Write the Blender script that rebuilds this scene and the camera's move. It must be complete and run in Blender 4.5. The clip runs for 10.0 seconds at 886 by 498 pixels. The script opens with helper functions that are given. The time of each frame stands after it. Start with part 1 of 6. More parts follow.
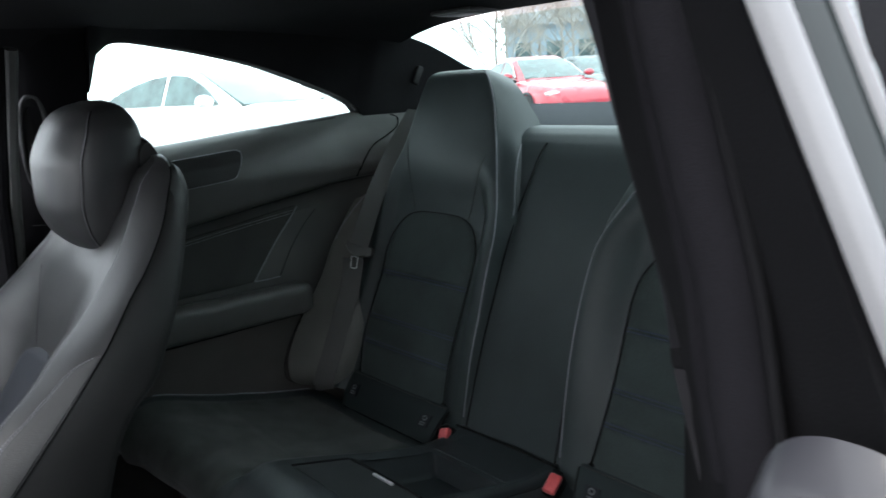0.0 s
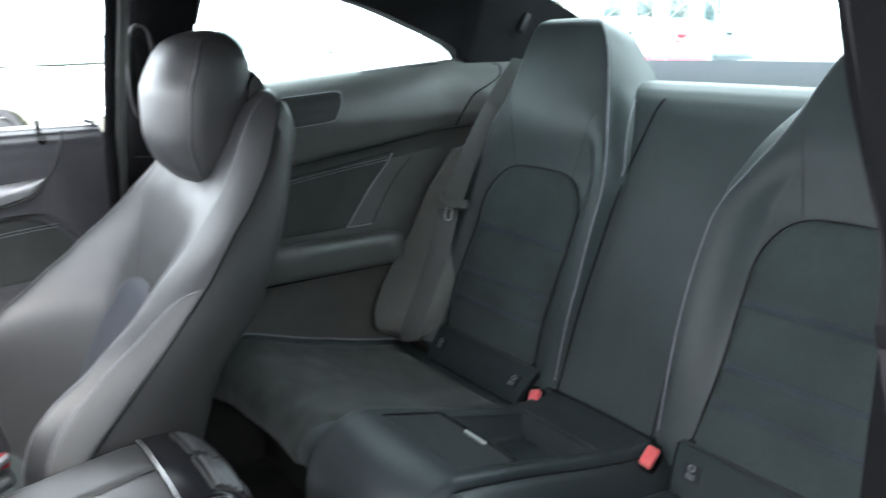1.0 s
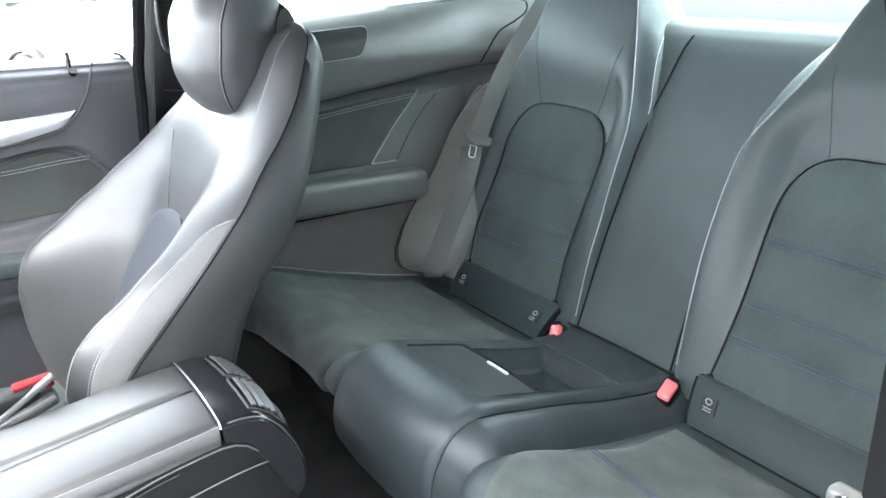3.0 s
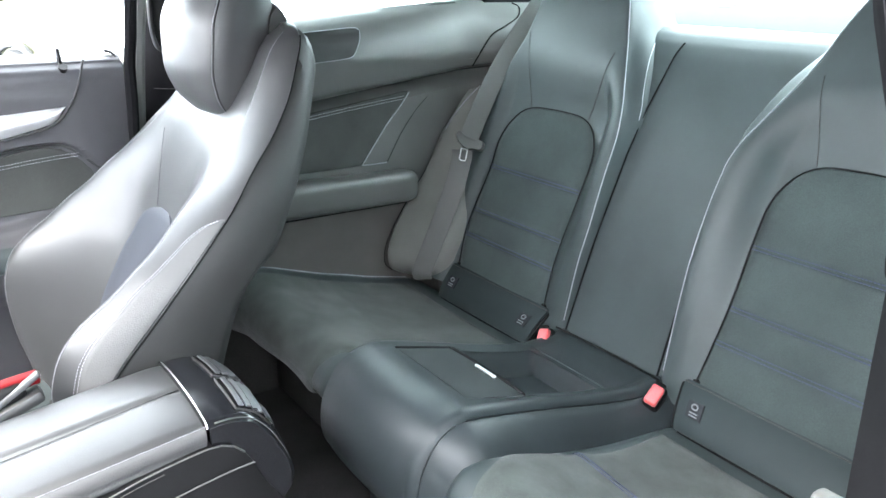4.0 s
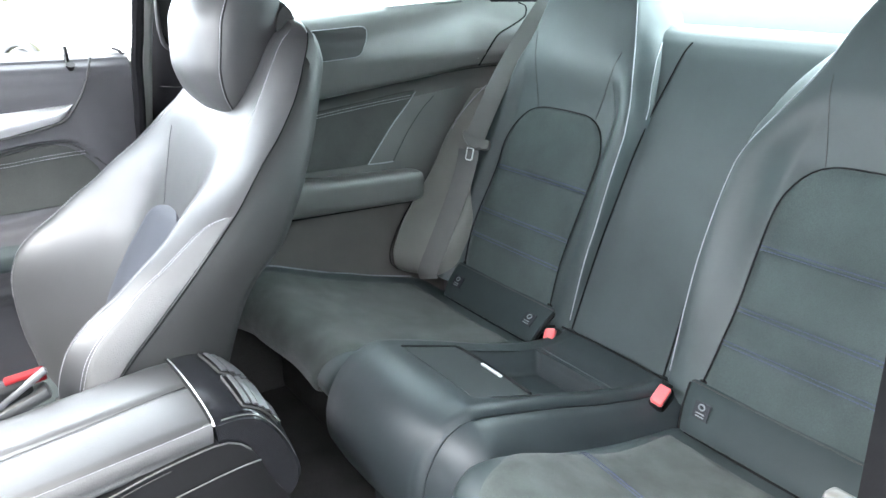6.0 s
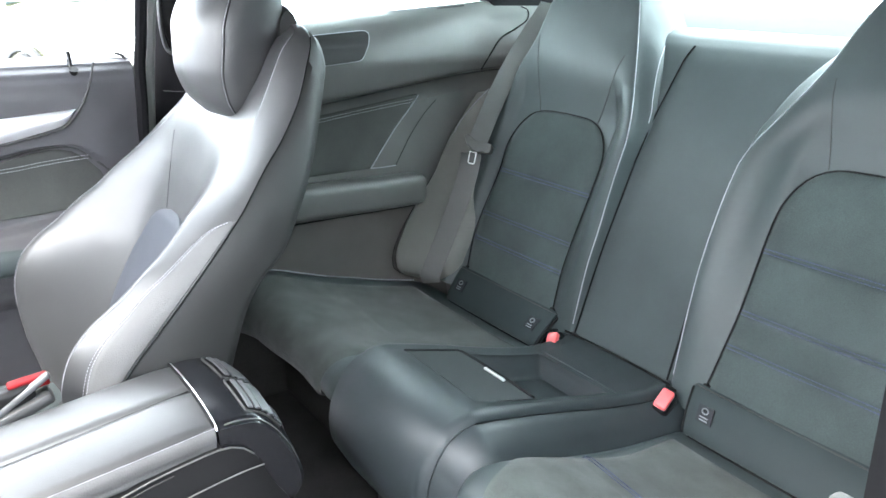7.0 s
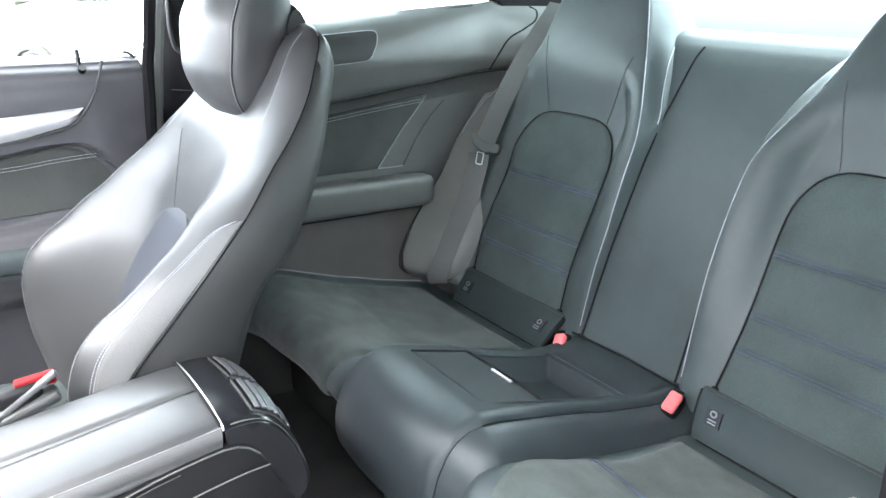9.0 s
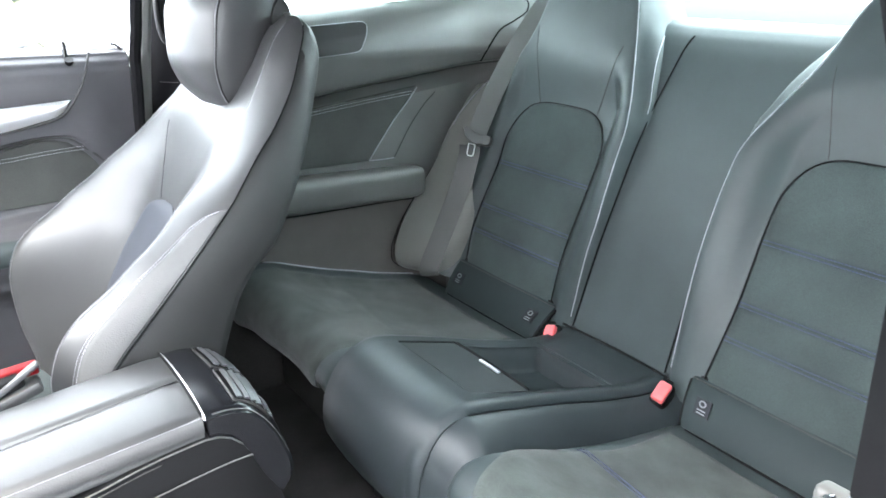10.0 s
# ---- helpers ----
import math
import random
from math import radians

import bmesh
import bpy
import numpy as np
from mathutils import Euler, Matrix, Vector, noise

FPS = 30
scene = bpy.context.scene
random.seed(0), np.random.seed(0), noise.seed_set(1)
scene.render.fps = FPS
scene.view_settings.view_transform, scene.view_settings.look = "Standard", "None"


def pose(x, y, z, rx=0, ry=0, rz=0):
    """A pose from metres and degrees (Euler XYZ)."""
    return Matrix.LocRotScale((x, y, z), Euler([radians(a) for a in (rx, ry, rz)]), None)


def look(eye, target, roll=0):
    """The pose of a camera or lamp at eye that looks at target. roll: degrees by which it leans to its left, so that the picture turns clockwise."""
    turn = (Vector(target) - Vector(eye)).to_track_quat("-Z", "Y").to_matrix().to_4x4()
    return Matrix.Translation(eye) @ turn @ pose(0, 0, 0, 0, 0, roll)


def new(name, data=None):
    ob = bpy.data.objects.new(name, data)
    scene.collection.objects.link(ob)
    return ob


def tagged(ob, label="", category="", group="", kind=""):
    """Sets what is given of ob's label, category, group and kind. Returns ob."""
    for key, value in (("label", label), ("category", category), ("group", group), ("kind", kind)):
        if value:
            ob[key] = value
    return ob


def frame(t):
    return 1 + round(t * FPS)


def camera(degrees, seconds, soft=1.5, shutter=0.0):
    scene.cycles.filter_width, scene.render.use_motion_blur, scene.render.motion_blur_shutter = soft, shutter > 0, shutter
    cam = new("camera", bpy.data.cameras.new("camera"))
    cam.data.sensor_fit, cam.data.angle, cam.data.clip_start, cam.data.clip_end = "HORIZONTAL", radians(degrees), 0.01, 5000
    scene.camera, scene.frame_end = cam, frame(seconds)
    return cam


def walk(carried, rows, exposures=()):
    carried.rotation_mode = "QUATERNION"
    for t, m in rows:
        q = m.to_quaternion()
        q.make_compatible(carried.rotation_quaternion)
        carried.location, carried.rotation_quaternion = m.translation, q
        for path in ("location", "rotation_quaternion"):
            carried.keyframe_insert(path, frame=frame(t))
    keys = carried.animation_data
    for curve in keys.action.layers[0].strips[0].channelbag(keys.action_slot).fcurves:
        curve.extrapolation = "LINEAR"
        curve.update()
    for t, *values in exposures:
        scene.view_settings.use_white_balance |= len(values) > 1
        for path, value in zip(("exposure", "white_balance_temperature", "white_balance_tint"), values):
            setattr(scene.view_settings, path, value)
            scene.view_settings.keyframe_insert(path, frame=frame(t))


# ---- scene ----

cam = camera(58.3, 10.0, shutter=0.5)
PATH = [
    (0, (-0.941, 0.93, 1.165), (0.548, -0.334, 0.735), -3.5),
    (0.2, (-0.92, 0.923, 1.164), (0.588, -0.312, 0.717), -4.1),
    (0.5, (-0.898, 0.903, 1.166), (0.593, -0.328, 0.654), -4.1),
    (0.7, (-0.882, 0.92, 1.149), (0.619, -0.285, 0.608), -3.7),
    (0.9, (-0.867, 0.929, 1.149), (0.679, -0.221, 0.613), -0.7),
    (1, (-0.869, 0.942, 1.146), (0.712, -0.164, 0.622), -1.1),
    (1.2, (-0.878, 0.955, 1.144), (0.723, -0.098, 0.572), -1.4),
    (1.5, (-0.877, 0.962, 1.139), (0.728, -0.061, 0.524), -2.7),
    (2, (-0.873, 0.963, 1.136), (0.715, -0.071, 0.496), -1.9),
    (2.5, (-0.878, 0.963, 1.137), (0.703, -0.072, 0.48), -1.3),
    (4, (-0.88, 0.965, 1.139), (0.68, -0.103, 0.485), 0.3),
    (4.5, (-0.878, 0.967, 1.137), (0.682, -0.101, 0.483), 0.6),
    (5, (-0.879, 0.968, 1.136), (0.683, -0.095, 0.482), 0.5),
    (5.5, (-0.878, 0.968, 1.135), (0.685, -0.094, 0.48), 0.5),
    (7, (-0.876, 0.968, 1.135), (0.696, -0.089, 0.492), 0.3),
    (7.5, (-0.879, 0.97, 1.136), (0.691, -0.088, 0.492), 0.3),
    (8, (-0.874, 0.966, 1.137), (0.698, -0.09, 0.493), 1.2),
    (8.5, (-0.875, 0.966, 1.135), (0.703, -0.081, 0.491), 0.5),
    (9, (-0.871, 0.968, 1.133), (0.709, -0.077, 0.492), 0.5),
    (9.5, (-0.87, 0.966, 1.133), (0.715, -0.07, 0.491), 0.3),
    (10, (-0.881, 0.948, 1.122), (0.699, -0.092, 0.473), 0.2),
]
EXPOSURES = [(0.0, 0.3), (0.6, 1.2), (1.0, 1.7), (1.4, 2.2), (2.0, 2.6), (2.5, 2.86), (4.0, 3.08), (10.0, 3.08)]
walk(cam, [(t, look(eye, target, roll)) for t, eye, target, roll in PATH], EXPOSURES)

# ---- world and sun: a bright overcast day ----
world = bpy.data.worlds.new("overcast_sky")
scene.world = world
world.use_nodes = True
wn = world.node_tree
wn.nodes.clear()
sky = wn.nodes.new("ShaderNodeTexSky")
sky.sky_type, sky.sun_disc = "NISHITA", False
sky.sun_elevation, sky.sun_rotation = radians(54), radians(-18)
sky.air_density, sky.dust_density, sky.ozone_density = 1.0, 6.0, 1.0
haze = wn.nodes.new("ShaderNodeMixRGB")
haze.inputs["Fac"].default_value = 0.8
haze.inputs["Color2"].default_value = (29.0, 30.6, 33.0, 1)
back = wn.nodes.new("ShaderNodeBackground")
back.inputs["Strength"].default_value = 0.145
wout = wn.nodes.new("ShaderNodeOutputWorld")
wn.links.new(sky.outputs[0], haze.inputs["Color1"])
wn.links.new(haze.outputs[0], back.inputs["Color"])
wn.links.new(back.outputs[0], wout.inputs["Surface"])

sun_data = bpy.data.lights.new("sun", "SUN")
sun_data.energy, sun_data.angle, sun_data.color = 1.3, radians(24), (1.0, 0.935, 0.84)
sun = new("sun", sun_data)
sun.matrix_world = look((-2.0, 6.0, 9.2), (0, 0, 0.6))


# ---- materials ----
def material(name, base, rough=0.5, metal=0.0, grain=0.0, grain_scale=400.0, stain=0.0, stain_scale=9.0, sheen=0.0, coat=0.0, spec=0.5, leather=False, noise_col=0.0, rand=0.0):
    m = bpy.data.materials.new(name)
    m.use_nodes = True
    nt = m.node_tree
    b = nt.nodes["Principled BSDF"]
    b.inputs["Base Color"].default_value = (*base, 1)
    b.inputs["Roughness"].default_value = rough
    b.inputs["Metallic"].default_value = metal
    b.inputs["Specular IOR Level"].default_value = spec
    b.inputs["Coat Weight"].default_value = coat
    b.inputs["Coat Roughness"].default_value = 0.06
    if sheen:
        b.inputs["Sheen Weight"].default_value = sheen
        b.inputs["Sheen Roughness"].default_value = 0.45
    tc = nt.nodes.new("ShaderNodeTexCoord")
    big = nt.nodes.new("ShaderNodeTexNoise")
    big.inputs["Scale"].default_value = stain_scale
    big.inputs["Detail"].default_value = 5
    nt.links.new(tc.outputs["Object"], big.inputs["Vector"])
    if stain:
        ramp = nt.nodes.new("ShaderNodeMapRange")
        ramp.inputs["From Min"].default_value, ramp.inputs["From Max"].default_value = 0.3, 0.7
        ramp.inputs["To Min"].default_value, ramp.inputs["To Max"].default_value = 1 - stain, 1 + stain
        nt.links.new(big.outputs["Fac"], ramp.inputs["Value"])
        hsv = nt.nodes.new("ShaderNodeHueSaturation")
        hsv.inputs["Color"].default_value = (*base, 1)
        value = ramp.outputs["Result"]
        if noise_col:
            fine = nt.nodes.new("ShaderNodeTexNoise")
            fine.inputs["Scale"].default_value = grain_scale
            fine.inputs["Detail"].default_value = 3
            nt.links.new(tc.outputs["Object"], fine.inputs["Vector"])
            fr = nt.nodes.new("ShaderNodeMapRange")
            fr.inputs["From Min"].default_value, fr.inputs["From Max"].default_value = 0.3, 0.7
            fr.inputs["To Min"].default_value, fr.inputs["To Max"].default_value = 1 - noise_col, 1 + noise_col
            nt.links.new(fine.outputs["Fac"], fr.inputs["Value"])
            mul = nt.nodes.new("ShaderNodeMath")
            mul.operation = "MULTIPLY"
            nt.links.new(value, mul.inputs[0])
            nt.links.new(fr.outputs["Result"], mul.inputs[1])
            value = mul.outputs[0]
        nt.links.new(value, hsv.inputs["Value"])
        nt.links.new(hsv.outputs["Color"], b.inputs["Base Color"])
        rr = nt.nodes.new("ShaderNodeMapRange")
        rr.inputs["To Min"].default_value, rr.inputs["To Max"].default_value = max(0.02, rough - 0.07), min(1, rough + 0.07)
        nt.links.new(big.outputs["Fac"], rr.inputs["Value"])
        nt.links.new(rr.outputs["Result"], b.inputs["Roughness"])
    if grain:
        bump = nt.nodes.new("ShaderNodeBump")
        bump.inputs["Strength"].default_value = grain
        bump.inputs["Distance"].default_value = 0.0006
        if leather:
            tex = nt.nodes.new("ShaderNodeTexVoronoi")
            tex.feature = "DISTANCE_TO_EDGE"
            tex.inputs["Scale"].default_value = grain_scale
            warp = nt.nodes.new("ShaderNodeTexNoise")
            warp.inputs["Scale"].default_value = 30
            warp.inputs["Detail"].default_value = 3
            add = nt.nodes.new("ShaderNodeMath")
            add.operation = "ADD"
            nt.links.new(tc.outputs["Object"], tex.inputs["Vector"])
            nt.links.new(tc.outputs["Object"], warp.inputs["Vector"])
            nt.links.new(tex.outputs["Distance"], add.inputs[0])
            nt.links.new(warp.outputs["Fac"], add.inputs[1])
            nt.links.new(add.outputs[0], bump.inputs["Height"])
        else:
            tex = nt.nodes.new("ShaderNodeTexNoise")
            tex.inputs["Scale"].default_value = grain_scale
            tex.inputs["Detail"].default_value = 4
            nt.links.new(tc.outputs["Object"], tex.inputs["Vector"])
            nt.links.new(tex.outputs["Fac"], bump.inputs["Height"])
        nt.links.new(bump.outputs["Normal"], b.inputs["Normal"])
    return m


def glass_material(name, tint, gloss_rough=0.02):
    m = bpy.data.materials.new(name)
    m.use_nodes = True
    nt = m.node_tree
    nt.nodes.clear()
    out = nt.nodes.new("ShaderNodeOutputMaterial")
    mix = nt.nodes.new("ShaderNodeMixShader")
    clear = nt.nodes.new("ShaderNodeBsdfTransparent")
    clear.inputs["Color"].default_value = (*tint, 1)
    gloss = nt.nodes.new("ShaderNodeBsdfGlossy")
    gloss.inputs["Roughness"].default_value = gloss_rough
    facing = nt.nodes.new("ShaderNodeLayerWeight")
    facing.inputs["Blend"].default_value = 0.5
    power = nt.nodes.new("ShaderNodeMath")
    power.operation = "POWER"
    power.inputs[1].default_value = 4.0
    gain = nt.nodes.new("ShaderNodeMath")
    gain.operation = "MULTIPLY_ADD"
    gain.inputs[1].default_value, gain.inputs[2].default_value = 0.5, 0.035
    nt.links.new(facing.outputs["Facing"], power.inputs[0])
    nt.links.new(power.outputs[0], gain.inputs[0])
    nt.links.new(gain.outputs[0], mix.inputs["Fac"])
    nt.links.new(clear.outputs[0], mix.inputs[1])
    nt.links.new(gloss.outputs[0], mix.inputs[2])
    nt.links.new(mix.outputs[0], out.inputs["Surface"])
    return m


# Teal in this base stands for the cast of light through tinted glass.
LEATHER = material("black_leather_glass_cast", (0.0325, 0.0418, 0.0430), 0.50, grain=0.35, grain_scale=520, stain=0.14, leather=True, spec=0.34)
# Neutral copy of the same leather, coloured for untinted light on front parts.
DAYLIT_LEATHER = material("black_leather_daylit", (0.030, 0.0305, 0.0315), 0.40, grain=0.35, grain_scale=520, stain=0.12, leather=True, spec=0.5)
INSERT_LEATHER = material("perforated_insert_leather", (0.032, 0.035, 0.043), 0.6, grain=0.5, grain_scale=420, stain=0.12, spec=0.3)
GRAINED = material("coarse_grained_leather", (0.050, 0.050, 0.050), 0.58, grain=0.5, grain_scale=330, stain=0.12, leather=True)
FLAP_VINYL = material("matt_black_vinyl", (0.019, 0.0265, 0.0275), 0.62, grain=0.35, grain_scale=520, stain=0.12, leather=True, spec=0.2)
SIDE_TRIM = material("soft_touch_side_trim", (0.071, 0.0720, 0.0695), 0.45, grain=0.4, grain_scale=700, stain=0.1)
SUEDE = material("black_microsuede", (0.0395, 0.0505, 0.0495), 0.95, grain=0.6, grain_scale=900, stain=0.2, stain_scale=9, sheen=0.10, noise_col=0.25, spec=0.15)
# Smudges are wear; the lighter, warmer base stands for light on the cushions.
WORN_LIT_SUEDE = material("brushed_worn_lit_microsuede", (0.0465, 0.0535, 0.0500), 0.95, grain=0.6, grain_scale=900, stain=0.32, stain_scale=17, sheen=0.10, noise_col=0.3, spec=0.15)
TRIM_SUEDE = material("dark_trim_microsuede", (0.042, 0.044, 0.042), 0.95, grain=0.5, grain_scale=900, stain=0.2, stain_scale=11, sheen=0.08, noise_col=0.2, spec=0.15)
BLUE_THREAD = material("blue_thread", (0.032, 0.040, 0.078), 0.85, grain=0.4, grain_scale=1500, stain=0.15)
THREAD = material("pale_thread", (0.26, 0.26, 0.28), 0.75, grain=0.4, grain_scale=1500, stain=0.15)
# Serves seams, and black tubes that stand for shade in gaps.
DARK_SEAM_SHADE = material("dark_seam_and_gap_shade", (0.010, 0.010, 0.0105), 0.85, stain=0.1, spec=0.05)
PIPING = material("pale_grey_piping", (0.21, 0.21, 0.235), 0.5, grain=0.3, grain_scale=900, stain=0.12, stain_scale=40)
PLASTIC = material("soft_black_plastic", (0.028, 0.029, 0.030), 0.42, grain=0.4, grain_scale=700, stain=0.1)
SHELL = material("grey_black_seat_shell", (0.020, 0.020, 0.020), 0.55, grain=0.45, grain_scale=800, stain=0.1, spec=0.3)
# Darkened below the other plastic to stand for shade on the console side.
CONSOLE_PLASTIC = material("black_console_plastic", (0.0055, 0.0055, 0.006), 0.5, grain=0.4, grain_scale=700, stain=0.1, spec=0.16)
GLOSSY = material("satin_black_plastic", (0.0065, 0.0068, 0.0082), 0.24, grain=0.08, grain_scale=600, stain=0.1, spec=0.5)
PILLAR = material("charcoal_pillar_trim", (0.0078, 0.0077, 0.0086), 0.9, spec=0.04, grain=0.5, grain_scale=600, stain=0.15)
CONSOLE_VINYL = material("satin_black_vinyl", (0.018, 0.0228, 0.0250), 0.44, grain=0.35, grain_scale=520, stain=0.14, leather=True, spec=0.36)
# Darker copy of the buckle red for the shaded front buckle.
SHADED_RED = material("shaded_red_buckle_plastic", (0.10, 0.0015, 0.003), 0.6, spec=0.12, stain=0.12, stain_scale=60)
PILLAR_TRIM = material("satin_grey_trim", (0.16, 0.16, 0.165), 0.5, grain=0.2, grain_scale=500, stain=0.15)
LOWER_TRIM = material("dark_grained_trim", (0.062, 0.0585, 0.055), 0.6, grain=0.5, grain_scale=700, stain=0.15, spec=0.25)
LID = material("matt_black_lid", (0.020, 0.0235, 0.0245), 0.6, grain=0.5, grain_scale=800, stain=0.12, spec=0.3)
HEADLINER = material("black_headliner_cloth", (0.012, 0.012, 0.013), 0.95, grain=0.6, grain_scale=900, stain=0.2, noise_col=0.2, spec=0.1)
SHELF_CLOTH = material("dark_shelf_cloth", (0.008, 0.0105, 0.0155), 0.85, grain=0.5, grain_scale=700, stain=0.15, spec=0.15)
CARPET = material("black_carpet", (0.024, 0.0235, 0.023), 1.0, grain=1.0, grain_scale=600, stain=0.3, noise_col=0.35, spec=0.1)
WEBBING = material("black_belt_webbing", (0.062, 0.063, 0.061), 0.45, grain=0.6, grain_scale=1100, stain=0.12)
CHROME = material("chrome", (0.82, 0.82, 0.84), 0.14, 1.0, stain=0.05)
SILVER = material("brushed_aluminium_trim", (0.72, 0.72, 0.73), 0.3, 0.85, grain=0.25, grain_scale=500, stain=0.06)
# Paler, pinker copy of the buckle red for the lit rear buckles.
RED = material("red_buckle_plastic", (0.68, 0.115, 0.12), 0.4, stain=0.12, stain_scale=60)
TAG = material("dark_grey_woven_tag", (0.006, 0.007, 0.011), 0.8, grain=0.4, grain_scale=1800, stain=0.1)
TAG_PRINT = material("pale_tag_print", (0.15, 0.155, 0.165), 0.8, stain=0.1)
RUBBER = material("black_rubber_seal", (0.02, 0.02, 0.021), 0.7, grain=0.3, grain_scale=500, stain=0.15)
STEEL = material("bright_steel", (0.62, 0.62, 0.62), 0.35, 0.5, stain=0.05)
SLAT = material("grey_vent_plastic", (0.055, 0.056, 0.06), 0.35, stain=0.1)
FRONT_WEBBING = material("charcoal_belt_webbing", (0.017, 0.0165, 0.019), 0.85, spec=0.12, grain=0.6, grain_scale=1100, stain=0.12)
GREY_PLASTIC = material("light_grey_plastic", (0.06, 0.06, 0.058), 0.5, stain=0.1)
SEAL_GREY = material("grey_cloth_seal", (0.125, 0.125, 0.122), 0.8, grain=0.4, grain_scale=700, stain=0.15, spec=0.2)
GREEN_GLASS = glass_material("green_tinted_glass", (0.905, 0.99, 0.975))
# Left pane darker than the right, for dark reflections and less light inside.
DARKENED_GLASS = glass_material("darkened_teal_glass", (0.30, 0.52, 0.50))
SCREEN_GLASS = glass_material("windscreen_glass", (0.985, 0.985, 0.98))
DOOR_GLASS = glass_material("door_glass", (0.9, 0.94, 0.94))
# Lighter copy of the leather, its base raised for light from the left.
SIDE_LIT_LEATHER = material("side_lit_bolster_leather", (0.112, 0.113, 0.105), 0.5, grain=0.4, grain_scale=600, stain=0.12, leather=True, spec=0.3)
DOOR_PAD = material("soft_grained_door_skin", (0.046, 0.0455, 0.050), 0.42, grain=0.45, grain_scale=650, stain=0.12)
DARK_PANE = material("dark_pillar_glass", (0.006, 0.010, 0.010), 0.07, stain=0.3, stain_scale=20, spec=0.03)
# Silver-grey paint, its base darkened to offset the sun falling on it.
HOST_PAINT = material("darkened_silver_paint", (0.017, 0.017, 0.022), 0.5, 0.0, stain=0.06, coat=0.2)


# ---- mesh tools ----
def part(name, bm, mat, parent=None, label="", smooth=True):
    bmesh.ops.recalc_face_normals(bm, faces=bm.faces)
    me = bpy.data.meshes.new(name)
    bm.to_mesh(me)
    bm.free()
    if smooth:
        me.polygons.foreach_set("use_smooth", [True] * len(me.polygons))
        me.set_sharp_from_angle(angle=radians(42))
    me.materials.append(mat)
    ob = new(name, me)
    if parent:
        ob.parent = parent
    if label:
        ob["label"] = label
    return ob


def thing(name, at=(0, 0, 0), label="", category="", group="", kind=""):
    ob = new(name)
    ob.empty_display_size = 0.05
    ob.location = at
    bpy.context.view_layer.update()
    return tagged(ob, label, category, group, kind)


def shift(bm, ob):
    """Bring world coordinates into the space of a thing that stands unturned at its own place."""
    bmesh.ops.translate(bm, verts=bm.verts, vec=-ob.location)
    return bm


def piece(name, bm, mat, ob, label="", smooth=True, at=None):
    return part(name, shift(bm, at or ob), mat, ob, label, smooth)


def curve(knots, x):
    """A smooth line through the knots (position, value) that never overshoots them."""
    n = len(knots)
    if x <= knots[0][0]:
        return knots[0][1]
    if x >= knots[-1][0]:
        return knots[-1][1]
    i = next(k for k in range(n - 1) if x <= knots[k + 1][0])
    def slope(k):
        return (knots[k + 1][1] - knots[k][1]) / max(1e-9, knots[k + 1][0] - knots[k][0])
    def tangent(k):
        if k == 0 or k == n - 1:
            return slope(0) if k == 0 else slope(n - 2)
        a, b = slope(k - 1), slope(k)
        return 0.0 if a * b <= 0 else 2 * a * b / (a + b)
    (xa, ya), (xb, yb) = knots[i], knots[i + 1]
    h = xb - xa
    t = (x - xa) / h
    return ya * (1 + 2 * t) * (1 - t) ** 2 + yb * t * t * (3 - 2 * t) + h * (tangent(i) * t * (1 - t) ** 2 - tangent(i + 1) * t * t * (1 - t))


def eased(knots, x):
    if x <= knots[0][0]:
        return knots[0][1]
    for (a, u), (b, v) in zip(knots, knots[1:]):
        if x <= b:
            t = (x - a) / (b - a)
            return u + (v - u) * t * t * (3 - 2 * t)
    return knots[-1][1]


def flow(points, n):
    """A Catmull-Rom line through the points, as n + 1 points of even spacing."""
    p = [Vector(q) for q in points]
    p = [2 * p[0] - p[1], *p, 2 * p[-1] - p[-2]]
    raw = []
    for a, b, c, d in zip(p, p[1:], p[2:], p[3:]):
        for k in range(12):
            t = k / 12
            raw.append(0.5 * (2 * b + (c - a) * t + (2 * a - 5 * b + 4 * c - d) * t * t + (3 * b - a - 3 * c + d) * t ** 3))
    raw.append(p[-2])
    lengths = [0.0]
    for a, b in zip(raw, raw[1:]):
        lengths.append(lengths[-1] + (b - a).length)
    out, i = [], 0
    for k in range(n + 1):
        goal = lengths[-1] * k / n
        while i < len(raw) - 2 and lengths[i + 1] < goal:
            i += 1
        span = max(1e-9, lengths[i + 1] - lengths[i])
        out.append(raw[i].lerp(raw[i + 1], min(1, max(0, (goal - lengths[i]) / span))))
    return out


def ring_loft(loops, cap=True, bm=None):
    """Quads between closed loops of equal length, capped at both ends."""
    bm = bm or bmesh.new()
    rows = [[bm.verts.new(p) for p in loop] for loop in loops]
    n = len(rows[0])
    for a, b in zip(rows, rows[1:]):
        for i in range(n):
            bm.faces.new((a[i], a[(i + 1) % n], b[(i + 1) % n], b[i]))
    if cap:
        for row in (rows[0], rows[-1]):
            mid = bm.verts.new(sum((v.co for v in row), Vector()) / n)
            for i in range(n):
                bm.faces.new((row[i], row[(i + 1) % n], mid))
    return bm


def grid(fn, nu, nv, bm=None):
    """A sheet fn(u, v), u and v from 0 to 1."""
    bm = bm or bmesh.new()
    rows = [[bm.verts.new(fn(i / nu, j / nv)) for i in range(nu + 1)] for j in range(nv + 1)]
    for a, b in zip(rows, rows[1:]):
        for i in range(nu):
            bm.faces.new((a[i], a[i + 1], b[i + 1], b[i]))
    return bm


